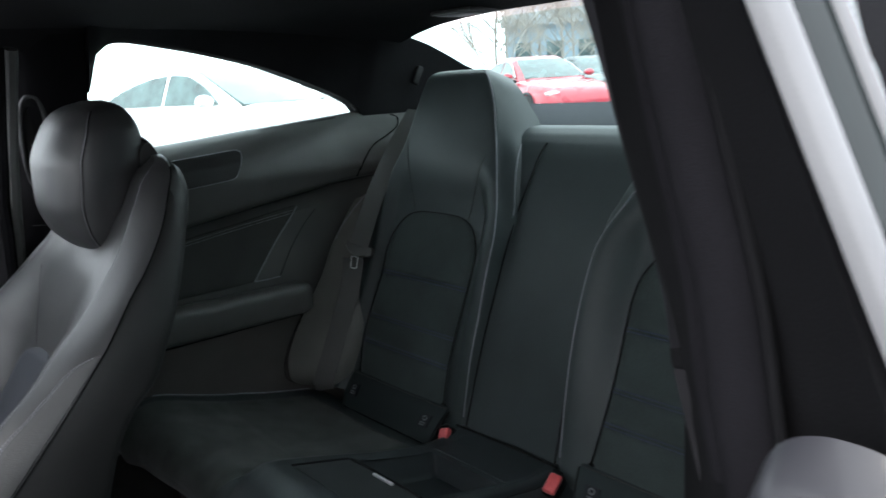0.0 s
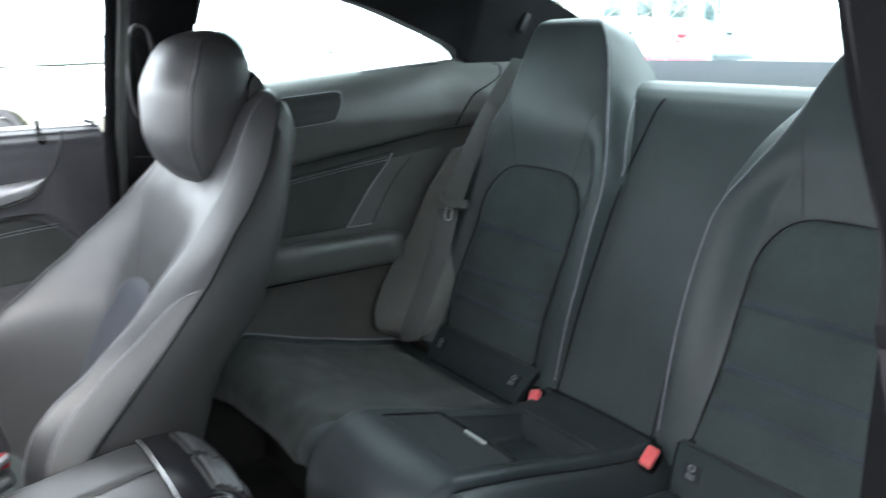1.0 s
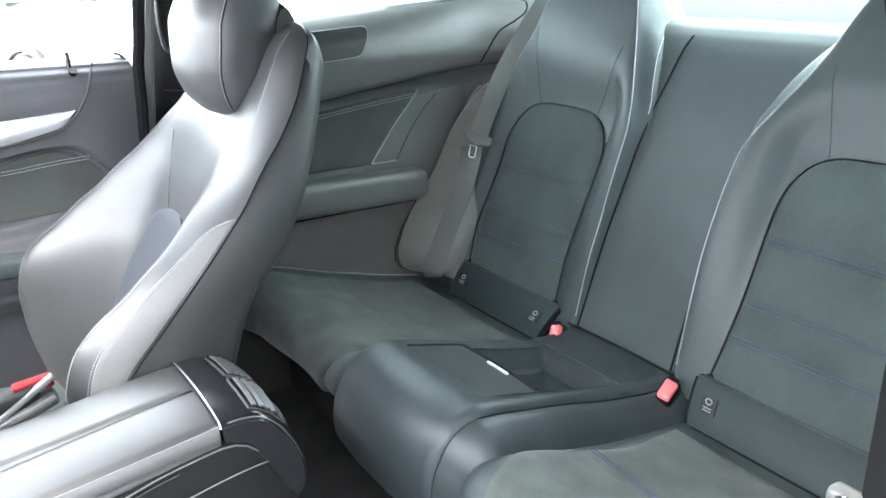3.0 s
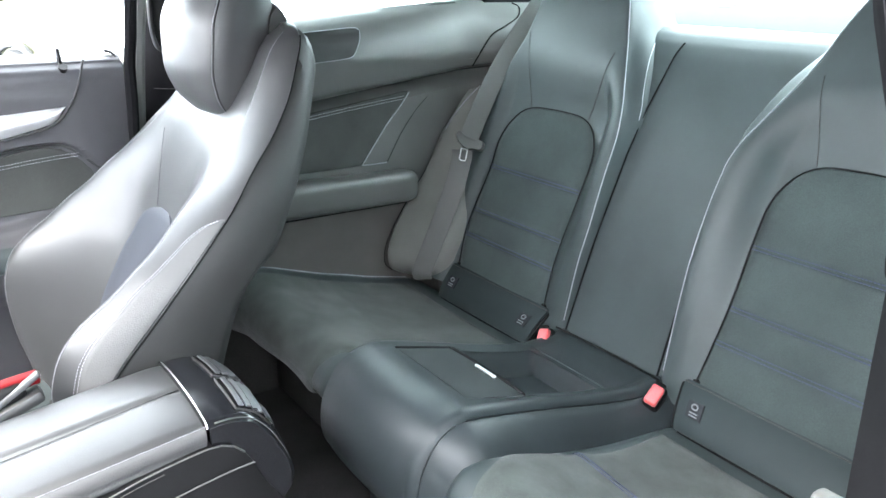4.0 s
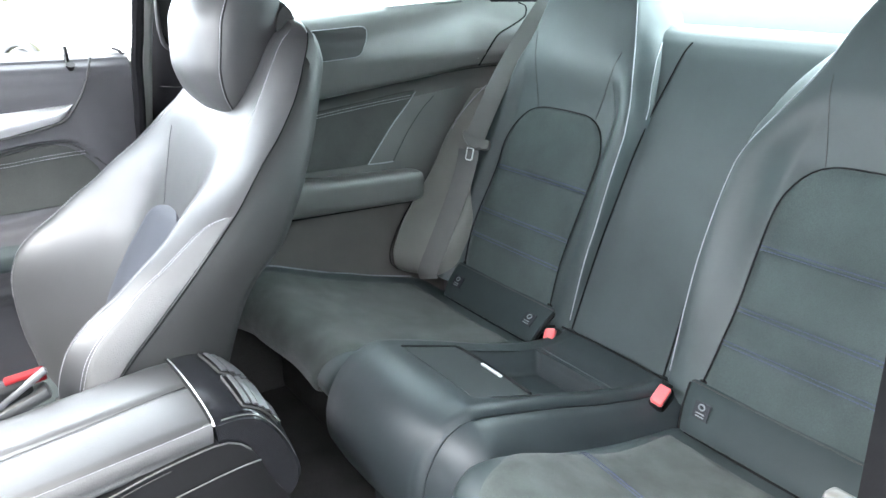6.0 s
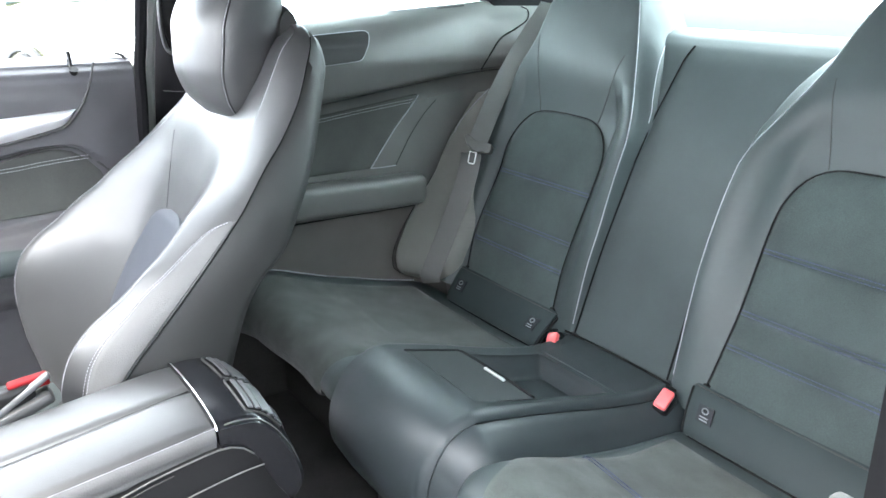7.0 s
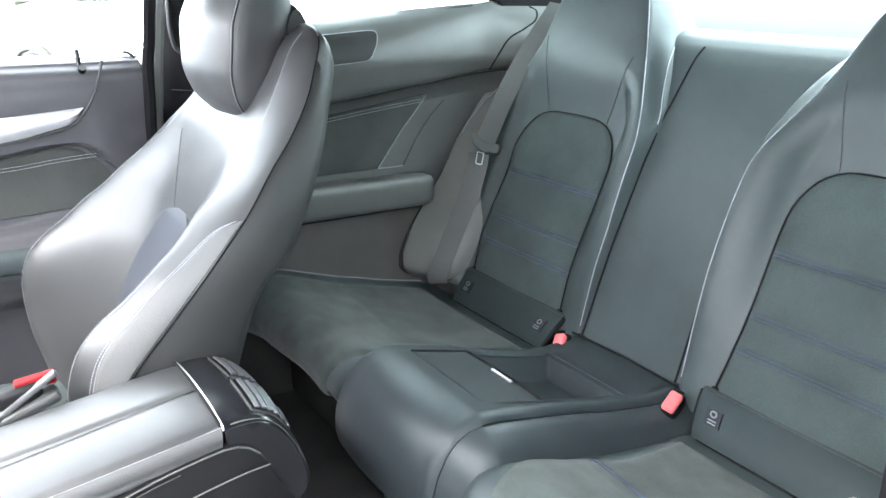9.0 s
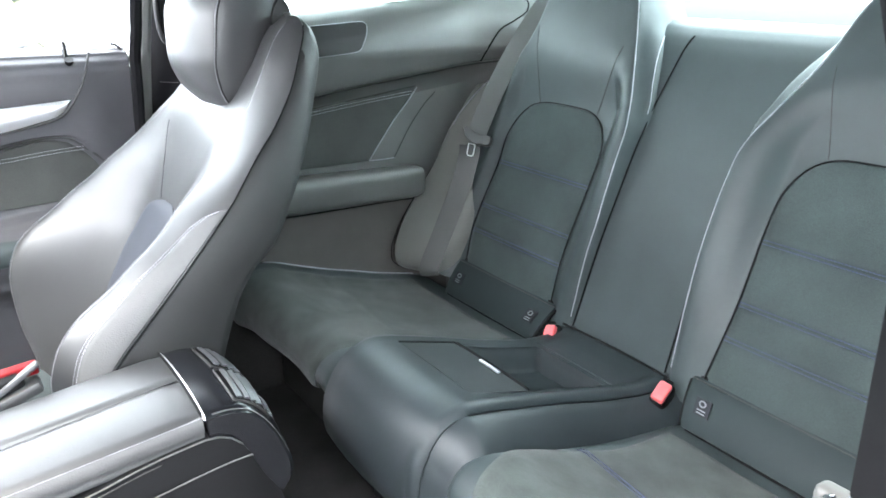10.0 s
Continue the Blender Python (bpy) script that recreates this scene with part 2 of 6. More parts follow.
def pad(front, rear, nu, nv):
    """A closed solid between two sheets."""
    bm = bmesh.new()
    f = [[bm.verts.new(front(i / nu, j / nv)) for i in range(nu + 1)] for j in range(nv + 1)]
    r = [[bm.verts.new(rear(i / nu, j / nv)) for i in range(nu + 1)] for j in range(nv + 1)]
    for g in (f, r):
        for a, b in zip(g, g[1:]):
            for i in range(nu):
                bm.faces.new((a[i], a[i + 1], b[i + 1], b[i]))
    rim_f = f[0] + [row[-1] for row in f[1:]] + f[-1][-2::-1] + [row[0] for row in f[-2:0:-1]]
    rim_r = r[0] + [row[-1] for row in r[1:]] + r[-1][-2::-1] + [row[0] for row in r[-2:0:-1]]
    n = len(rim_f)
    for i in range(n):
        bm.faces.new((rim_f[i], rim_f[(i + 1) % n], rim_r[(i + 1) % n], rim_r[i]))
    return bm


def tube(points, radius, sides=6, bm=None, closed=False):
    bm = bm or bmesh.new()
    pts = [Vector(p) for p in points]
    rows = []
    n = len(pts)
    for k, p in enumerate(pts):
        a, b = (pts[k - 1], pts[(k + 1) % n]) if closed else (pts[max(0, k - 1)], pts[min(n - 1, k + 1)])
        ahead = (b - a).normalized()
        side = ahead.cross(Vector((0.31, 0.22, 0.92))).normalized()
        up = side.cross(ahead)
        r = radius(k / max(1, n - 1)) if callable(radius) else radius
        rows.append([bm.verts.new(p + r * (math.cos(q) * side + math.sin(q) * up)) for q in (2 * math.pi * i / sides for i in range(sides))])
    pairs = list(zip(rows, rows[1:])) + ([(rows[-1], rows[0])] if closed else [])
    for a, b in pairs:
        for i in range(sides):
            bm.faces.new((a[i], a[(i + 1) % sides], b[(i + 1) % sides], b[i]))
    if not closed:
        bm.faces.new(rows[0])
        bm.faces.new(rows[-1])
    return bm


def stitches(points, length=0.0042, gap=0.0016, radius=0.0007, bm=None):
    """Separate short stitches along a line."""
    bm = bm or bmesh.new()
    total = sum((Vector(b) - Vector(a)).length for a, b in zip(points, points[1:]))
    n = max(2, int(total / (length + gap)))
    line = flow(points, n)
    k = length / (length + gap)
    for a, b in zip(line, line[1:]):
        tube((a, a.lerp(b, k * 0.5), a.lerp(b, k)), lambda t: radius * (0.7 + 0.6 * math.sin(math.pi * t)), 4, bm)
    return bm


def ribbon(points, across, width, thick=0.0014):
    """A flat strap along points; across gives its width's direction at each point."""
    pts = [Vector(p) for p in points]
    loops = []
    for k, p in enumerate(pts):
        w = Vector(across[k]).normalized()
        ahead = (pts[min(k + 1, len(pts) - 1)] - pts[max(k - 1, 0)]).normalized()
        up = ahead.cross(w).normalized()
        w = up.cross(ahead).normalized()
        h, t = width / 2, thick / 2
        loops.append([p + w * a + up * b for a, b in ((-h, -t), (-h * 0.9, -t * 1.4), (h * 0.9, -t * 1.4), (h, -t), (h, t), (h * 0.9, t * 1.4), (-h * 0.9, t * 1.4), (-h, t))])
    return ring_loft(loops)


def rounded_box(size, at=(0, 0, 0), bevel=0.005, turn=None, segments=2):
    bm = bmesh.new()
    bmesh.ops.create_cube(bm, size=1)
    bmesh.ops.scale(bm, vec=size, verts=bm.verts)
    if bevel:
        bmesh.ops.bevel(bm, geom=bm.edges[:], offset=min(bevel, min(size) * 0.45), segments=segments, affect="EDGES", profile=0.5)
    if turn:
        bmesh.ops.transform(bm, matrix=turn, verts=bm.verts)
    bmesh.ops.translate(bm, vec=at, verts=bm.verts)
    return bm


def prism(outline, lift, rings=((1.0, 0.0), (0.985, 0.6), (0.95, 1.0), (0.8, 1.03), (0.6, 1.06), (0.4, 1.08), (0.2, 1.1), (0.0, 1.1)), height=0.006):
    """A puffed patch over an outline: lift(a, b, h) puts the flat point (a, b) at height h into the world."""
    n = len(outline)
    ca, cb = sum(p[0] for p in outline) / n, sum(p[1] for p in outline) / n
    bm = bmesh.new()
    rows = []
    for k, h in rings:
        if k == 0:
            mid = bm.verts.new(lift(ca, cb, h * height))
            for i in range(n):
                bm.faces.new((rows[-1][i], rows[-1][(i + 1) % n], mid))
            break
        rows.append([bm.verts.new(lift(ca + (a - ca) * k, cb + (b - cb) * k, h * height)) for a, b in outline])
        if len(rows) > 1:
            for i in range(n):
                bm.faces.new((rows[-2][i], rows[-2][(i + 1) % n], rows[-1][(i + 1) % n], rows[-1][i]))
    return bm


# ---- ground and setting ----
ASPHALT = material("pale_damp_paving", (0.30, 0.30, 0.31), 0.8, grain=0.6, grain_scale=60, stain=0.25, stain_scale=0.6, noise_col=0.15)
ground_bm = grid(lambda u, v: Vector(((u - 0.5) * 800, (v - 0.5) * 800, 0)), 24, 24)
tagged(part("ground", ground_bm, ASPHALT), "pale damp paved car park under an overcast sky", "ground", kind="structure")

# ---- cabin shell ----
SILL = [(-0.75, 1.075), (-0.175, 1.088), (-0.117, 1.084), (0.10, 1.069), (0.30, 1.054), (0.58, 1.043), (1.3, 1.02)]
TOP = [(-0.19, 1.09), (-0.165, 1.112), (-0.06, 1.158), (0.09, 1.211), (0.27, 1.25), (0.36, 1.262), (0.395, 1.252), (0.42, 1.22), (0.43, 1.17)]
ROOF_EDGE = [(-0.72, 1.065), (-0.5, 1.175), (-0.25, 1.262), (0.1, 1.285), (0.5, 1.30), (1.2, 1.29)]


def roof_z(x, y):
    return curve([(-0.27, 1.285), (0.0, 1.315), (0.5, 1.335), (1.2, 1.325)], y) - 0.05 * min(1, abs(x) / 0.6) ** 4


tagged(part("ceiling", pad(lambda u, v: Vector(((u - 0.5) * 1.22, -0.27 + 1.55 * v, roof_z((u - 0.5) * 1.22, -0.27 + 1.55 * v))),
                           lambda u, v: Vector(((u - 0.5) * 1.26, -0.29 + 1.57 * v, roof_z((u - 0.5) * 1.22, -0.27 + 1.55 * v) + 0.045)), 24, 20), HEADLINER),
       "black cloth headliner over the cabin", "ceiling", kind="structure")
tagged(part("roof_skin", pad(lambda u, v: Vector(((u - 0.5) * 1.30, -0.30 + 1.60 * v, roof_z((u - 0.5) * 1.22, -0.27 + 1.55 * v) + 0.049)),
                             lambda u, v: Vector(((u - 0.5) * 1.30, -0.30 + 1.60 * v, roof_z((u - 0.5) * 1.22, -0.27 + 1.55 * v) + 0.062)), 24, 20), HOST_PAINT),
       "silver-grey painted steel roof of the coupe", "roof", kind="structure")

floor_bm = pad(lambda u, v: Vector(((u - 0.5) * 1.4, -0.46 + 2.26 * v, 0.285 + 0.03 * math.exp(-(((u - 0.5) * 1.4) / 0.16) ** 2))),
               lambda u, v: Vector(((u - 0.5) * 1.4, -0.46 + 2.26 * v, 0.22)), 28, 12)
tagged(part("floor", floor_bm, CARPET), "black carpeted cabin floor with a low centre tunnel", "floor", kind="structure")
tagged(part("firewall", rounded_box((1.5, 0.05, 0.75), (0, 1.83, 0.6), 0.02), PLASTIC), "plain black bulkhead closing the front footwells", "wall", kind="structure")


def windscreen(dz):
    def f(u, v):
        x = (u - 0.5) * (1.38 - 0.12 * v)
        return Vector((x, 1.84 - 0.55 * v - 0.12 * (abs(u - 0.5) * 2) ** 2 * (1 - v), 0.985 + 0.345 * v - 0.05 * (abs(u - 0.5) * 2) ** 4 * v + dz))
    return f


tagged(part("windscreen", pad(windscreen(0.0), windscreen(0.006), 14, 10), SCREEN_GLASS), "clear sloping windscreen", "window", kind="structure")


def open_door(hinge, swing, length):
    """The driver's door, out of view, added wide open to block low side light."""
    out, thick = Vector((-math.sin(swing), -math.cos(swing), 0)), Vector((math.cos(swing), -math.sin(swing), 0))
    def skin(u, v, h):
        z = 0.30 + 0.72 * v
        return Vector(hinge) + out * (length * u) + thick * h + Vector((0, 0, z))
    ob = part("door_left", pad(lambda u, v: skin(u, v, 0.05 + 0.02 * math.sin(math.pi * v)), lambda u, v: skin(u, v, -0.05 - 0.03 * math.sin(math.pi * v)), 12, 12), PLASTIC)
    tagged(ob, "unseen black-trimmed driver's door, added open to block low side light", "car door", kind="structure")


open_door((-0.86, 1.66, 0), radians(42), 1.15)


def lip(y):
    return 0.920 - 0.12 * y


def trim_x(z, y):
    """Inner face of the rear side panel, as a distance from the centre line."""
    e = lip(y)
    k = [(0.28, 0.60), (0.45, 0.628), (0.70, 0.640), (e - 0.042, 0.652), (e - 0.028, 0.668), (e - 0.008, 0.688), (e + 0.0005, 0.634), (e + 0.006, 0.620), (e + 0.018, 0.616), (0.966, 0.607), (0.974, 0.607),
         (1.0, 0.613), (1.03, 0.626), (1.05, 0.640), (1.07, 0.662)]
    back = min(1, max(0, (-0.10 - y) / 0.20))
    return eased(k, z) - 0.085 * back * back * (3 - 2 * back) * min(1, max(0, (1.05 - z) / 0.05))


def rear_side_panel(s):
    name = "wall_right" if s > 0 else "wall_left"
    def inner(u, v):
        y = -0.42 + (0.90 if s > 0 else 0.785) * u
        top = curve(SILL, y)
        e = lip(y)
        rows = [0.28, 0.36, 0.45, 0.52, 0.60, 0.66, 0.72, 0.78, 0.83, e - 0.042, e - 0.026, e - 0.012, e - 0.006, e - 0.002, e + 0.001, e + 0.004, e + 0.012, e + 0.022, 0.958, 0.968, 0.978, 0.99, 1.0, 1.015, 1.03, 1.04, 1.05, 1.06, 1.07]
        z = rows[round(v * (len(rows) - 1))]
        x = trim_x(z, y)
        tuck = min(1, max(0, (y - 0.40) / 0.075)) if s > 0 else 0
        x += (0.690 - x) * tuck * tuck * (3 - 2 * tuck)
        return Vector((s * x, y, z + (top - 1.07) * max(0, (z - 1.0) / 0.07)))
    def outer(u, v):
        p = inner(u, v)
        return Vector((s * 0.70, p.y, p.z))
    ob = part(name, pad(inner, outer, 40, 28), SIDE_TRIM)
    return tagged(ob, "black moulded rear side panel below the quarter window", "side panel", kind="structure")


wall_right = rear_side_panel(1)
tagged(part("footwell_lining", pad(lambda u, v: Vector((trim_x(0.30 + 0.17 * v, 0.5) - 0.010, 0.30 + 0.26 * u, 0.28 + 0.175 * v)), lambda u, v: Vector((trim_x(0.30 + 0.17 * v, 0.5) + 0.01, 0.30 + 0.26 * u, 0.28 + 0.175 * v)), 6, 6), CARPET),
       "black carpet lining on the footwell side", "carpet", kind="structure")
wall_left = rear_side_panel(-1)


def upper_side(s):
    """Cant rail above the quarter window and the pillar behind it."""
    def low(y):
        return curve(TOP, y) if y > -0.19 else curve(SILL, y) - 0.01
    def inner(u, v):
        y = -0.74 + 1.17 * u
        a, b = low(y), curve(ROOF_EDGE, y)
        z = a + (max(b, a + 0.004) - a) * v
        x = 0.652 - 0.05 * v - 0.16 * max(0, (z - 1.08)) * (1 if y < -0.19 else 0.35)
        return Vector((s * x, y, z))
    def outer(u, v):
        p = inner(u, v)
        return Vector((p.x + s * 0.045, p.y, p.z))
    n = 56
    ob = part("pillar_rear_right" if s > 0 else "pillar_rear_left", pad(inner, outer, n, 6), HEADLINER)
    tagged(ob, "dark cloth-covered rear roof pillar and rail above the quarter window", "pillar", kind="structure")


upper_side(1)
upper_side(-1)


def quarter_window(s):
    outline = [(-0.18, 1.092), (-0.165, 1.116), (-0.11, 1.142), (-0.06, 1.162), (0.015, 1.19), (0.09, 1.214), (0.18, 1.234), (0.27, 1.253), (0.36, 1.264), (0.40, 1.252), (0.424, 1.22), (0.434, 1.17), (0.436, 1.11), (0.437, 1.04),
               (0.30, 1.045), (0.20, 1.05), (0.10, 1.058), (0.0, 1.068), (-0.117, 1.078)]
    bm = bmesh.new()
    def at(y, z, dx):
        if s > 0:
            return Vector((0.668 + 0.05 * (1.06 - z) + dx, y, z))
        w = min(1, max(0, (y + 0.05) / 0.35))
        return Vector((-(w * (1.265 - 0.40 * z) + (1 - w) * (0.70 + 0.05 * (1.06 - z))) - dx, y + 0.155 * max(0, (y - 0.1) / 0.337), z))
    loops = [[at(y, z, dx) for y, z in outline] for dx in (0.0, 0.004)]
    ring_loft(loops, True, bm)
    ob = part("window_right" if s > 0 else "window_left", bm, GREEN_GLASS if s > 0 else DARKENED_GLASS, smooth=False)
    tagged(ob, "green-tinted fixed rear quarter window glass", "window", kind="structure")
    seal = [(s * 0.660, y, z) for y, z in outline]
    tagged(part("window_seal", tube(flow(seal, 70), 0.004, 6), RUBBER), "black rubber seal round the quarter window", "window seal", kind="structure")


quarter_window(1)
quarter_window(-1)

# rear glass, shelf and boot lid
def rear_glass(dx):
    def f(u, v):
        w = 0.60 + 0.01 * v
        x = (u - 0.5) * 2 * w
        y = -0.705 + 0.435 * v - 0.05 * (1 - (x / w) ** 2) * (1 - v)
        z = 1.066 + 0.21 * v - 0.02 * v * v + 0.012 * (1 - (x / w) ** 2) * v
        return Vector((x, y, z + dx))
    return f


tagged(part("window_rear", pad(rear_glass(0.0), rear_glass(0.005), 16, 10), GREEN_GLASS), "green-tinted sloping rear window", "window", kind="structure")


def shelf(u, v):
    x = (u - 0.5) * 1.24
    y = -0.27 - 0.47 * v
    return Vector((x, y, 1.040 + 0.028 * v + 0.004 * math.sin(u * math.pi) - (0.012 if v == 0 else 0)))


shelf_ob = part("rear_shelf", pad(shelf, lambda u, v: shelf(u, v) - Vector((0, 0, 0.03)), 20, 10), SHELF_CLOTH)
tagged(shelf_ob, "dark flat rear parcel shelf below the rear window", "parcel shelf", kind="structure")


def boot(u, v):
    x = (u - 0.5) * 1.3
    y = -0.775 - 0.37 * v
    return Vector((x, y, 1.060 + 0.01 * math.sin(math.pi * v) - 0.03 * (abs(x) / 0.65) ** 4 + (0.006 if v > 0.85 else 0)))


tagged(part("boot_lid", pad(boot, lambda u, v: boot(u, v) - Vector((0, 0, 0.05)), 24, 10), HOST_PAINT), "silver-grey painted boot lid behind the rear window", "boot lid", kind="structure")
tagged(part("bulkhead_rear", rounded_box((1.3, 0.04, 0.75), (0, -0.44, 0.62), 0.01), CARPET), "plain dark bulkhead behind the rear seats", "wall", kind="structure")


# ---- rear seats ----
PIPE_X = [(0.48, 0.121), (0.56, 0.119), (0.63, 0.117), (0.70, 0.114), (0.77, 0.115), (0.84, 0.118), (0.875, 0.127), (0.91, 0.143), (0.945, 0.161), (0.98, 0.179), (1.015, 0.195), (1.05, 0.209), (1.085, 0.225), (1.113, 0.241), (1.145, 0.266), (1.165, 0.294), (1.176, 0.32)]
PIPE_D = [(0.48, -0.01), (0.56, 0.008), (0.595, 0.016), (0.63, 0.023), (0.665, 0.028), (0.70, 0.032), (0.735, 0.036), (0.805, 0.040), (0.84, 0.040), (0.875, 0.038), (0.91, 0.032), (0.945, 0.027), (0.98, 0.022), (1.015, 0.020), (1.05, 0.022), (1.176, 0.022)]
# rear edge of the bolster's inner flank
EDGE_X = [(0.48, 0.112), (0.70, 0.108), (0.83, 0.1075), (0.87, 0.1065), (0.90, 0.110), (0.93, 0.122), (0.96, 0.134), (0.99, 0.147), (1.02, 0.161), (1.05, 0.178), (1.085, 0.202), (1.113, 0.225), (1.145, 0.255), (1.176, 0.310)]
EDGE_D = [(0.48, -0.03), (0.56, -0.012), (0.63, 0.003), (0.70, 0.010), (0.80, 0.012), (0.90, 0.012), (0.93, 0.010), (0.96, 0.006), (0.99, -0.002), (1.02, -0.016), (1.05, -0.034), (1.085, -0.030), (1.11, -0.018), (1.14, -0.002), (1.176, 0.010)]
OUT_X = [(0.48, 0.560), (0.80, 0.558), (0.887, 0.550), (0.948, 0.531), (1.009, 0.508), (1.1, 0.497), (1.14, 0.490), (1.165, 0.475), (1.176, 0.455)]


def back_plane(z, d=0.0):
    """A point of the rear backrest's plane, d in front of it."""
    y = 0.232 - 0.435 * z
    return Vector((0, y + 0.917 * d, z + 0.399 * d))


def seat_d(x, z):
    head = min(1, max(0, (z - 0.862) / 0.12))
    head = head * head * (3 - 2 * head)
    xp, xo, dp = curve(PIPE_X, z), curve(OUT_X, z), curve(PIPE_D, z)
    xb, db = curve(EDGE_X, z), curve(EDGE_D, z)
    low = 1 - head
    sink = 0.002 - 0.006 * max(0, (0.60 - z) / 0.06)
    xi, rest = max(xp + 0.062, 0.192), sink * low + 0.0265 * head
    wide = xi - xp
    k = [(xb - 0.014, db - 0.05), (xb - 0.004, db - 0.012), (xb, db), (xp - 0.002, dp - 0.004), (xp, dp)]
    k += [(xp + a * wide, rest + (dp - rest) * b + c) for a, b, c in ((0.14, 1.0, 0.0025), (0.38, 0.86, 0.003), (0.62, 0.56, 0.002), (0.82, 0.22, 0.001), (1.0, 0.0, 0.0))]
    k += [(0.34, (sink - 0.002) * low + 0.0275 * head), (min(xo - 0.034, 0.472), sink * low + 0.023 * head), (min(xo - 0.022, 0.505), 0.020), (xo - 0.012, 0.014 * low + 0.004 * head), (xo, -0.04 - 0.03 * head)]
    return curve(k, x)


def seat_point(s, x, z, extra=0.0):
    p = back_plane(z, seat_d(x, z) + extra)
    return Vector((s * x, p.y, p.z))


def rear_seat(s):
    label = "black leather rear bucket seat with microsuede insert and integrated headrest"
    seat = thing("rear_seat_assembly", (s * 0.34, 0.0, 0.45), label, "car seat", "rear seats")
    def zrow(v):
        return 0.485 + 0.691 * (1 - (1 - v) ** 1.25)
    def xcol(u, z):
        xp, xo = curve(PIPE_X, z), curve(OUT_X, z)
        a, b = curve(EDGE_X, z) - 0.014, xp + 0.005
        if u < 0.2:
            return a + (b - a) * u / 0.2
        if u < 0.4:
            return b + 0.085 * (u - 0.2) / 0.2
        if u > 0.75:
            return xo - 0.095 + 0.095 * (u - 0.75) / 0.25
        return b + 0.085 + (xo - 0.095 - b - 0.085) * (u - 0.4) / 0.35
    def front(u, v):
        z = zrow(v)
        x = xcol(u, z)
        top = max(0, (v - 0.9) / 0.1)
        return seat_point(s, x, z, -0.05 * top ** 3)
    def rear(u, v):
        z = zrow(v)
        p = back_plane(z, -0.125)
        slim = min(1, max(0, (z - 1.0) / 0.05))
        x = xcol(u, z)
        return Vector((s * (x + (0.365 + (x - 0.365) * 0.42 - x) * slim), p.y, min(p.z, 1.155)))
    piece("backrest", pad(front, rear, 80, 60), LEATHER, seat)
    # insert with three blue cross seams
    half = [(0.180, 0.515), (0.189, 0.59), (0.192, 0.652), (0.190, 0.739), (0.191, 0.80), (0.202, 0.832), (0.224, 0.858), (0.258, 0.872), (0.31, 0.875), (0.35, 0.875), (0.395, 0.873),
            (0.432, 0.862), (0.459, 0.834), (0.472, 0.804), (0.474, 0.78), (0.470, 0.735), (0.476, 0.65), (0.475, 0.58), (0.466, 0.515)]
    line = [(p.x, p.y) for p in flow([(a, b, 0) for a, b in half], 60)]
    def insert_width(z):
        left = curve([(b, a) for a, b in half[:9]], z)
        right = curve([(b, a) for a, b in half[:8:-1]], z)
        return left, right
    seams = (0.741, 0.649, 0.597)
    def insert(u, v):
        z = 0.511 + 0.3635 * v
        a, b = insert_width(z)
        x = a + (b - a) * u
        edge = min(1, 14 * min(u, 1 - u, v * 1.4, (1 - v) * 1.2))
        puff = 0.007 * math.sqrt(max(0, 1 - (1 - edge) ** 2))
        groove = sum(math.exp(-((z - q) / 0.0045) ** 2) for q in seams) * 0.0045
        mid = 0.004 * math.sin(math.pi * u)
        return seat_point(s, x, z, puff + mid - groove - 0.001)
    piece("insert", pad(insert, lambda u, v: insert(u, v) - Vector((0, 0.012, 0.005)), 30, 130), SUEDE, seat, "dark grey-green microsuede insert")
    for q in seams:
        a, b = insert_width(q)
        for off, lift_d in ((0.0028, 0.0046), (-0.0028, 0.0046)):
            pts = [seat_point(s, a + (b - a) * k / 24, q + off, lift_d + 0.004 * math.sin(math.pi * k / 24) - 0.004 * (1 if k in (0, 24) else 0)) for k in range(25)]
            piece("blue_seam", stitches(pts, 0.0046, 0.0010, 0.0011), BLUE_THREAD, seat, "blue contrast cross stitching")
    groove = [seat_point(s, a, b, 0.0025) for a, b in line]
    piece("insert_seam", tube(groove, 0.0015, 6), DARK_SEAM_SHADE, seat, "dark seam round the insert")
    # pale piping along the inner edge, over the headrest
    pipe = [seat_point(s, curve(PIPE_X, z), z, 0.0005) for z in [0.525 + 0.64 * k / 46 for k in range(47)]]
    piece("piping", tube(flow(pipe, 90), 0.0011, 6), PIPING, seat, "pale grey piping")
    if s > 0:
        # Pale line along the rear flank edge, on the right seat only.
        rear_edge = [seat_point(s, curve(EDGE_X, z) + 0.0005, z, 0.0004) for z in [0.885 + 0.15 * k / 20 for k in range(21)]]
        piece("flank_line", tube(flow(rear_edge, 40), 0.0008, 6), PIPING, seat, "pale grey piping")
    for a, b, c, d in ((0.240, 0.870, 0.212, 0.990), (0.412, 0.872, 0.474, 1.015)):
        seam = [seat_point(s, a + (c - a) * k / 12, b + (d - b) * k / 12, 0.0005) for k in range(13)]
        piece("panel_seam", tube(seam, 0.0007, 5), SHELL, seat)
    outer_seam = [seat_point(s, curve(OUT_X, z) - 0.016, z, 0.0006) for z in [0.90 + 0.11 * k / 10 for k in range(11)]]
    piece("outer_piping", tube(outer_seam, 0.0016, 5), PIPING, seat, "pale grey piping")
    return seat


rear_seat(1)
rear_seat(-1)

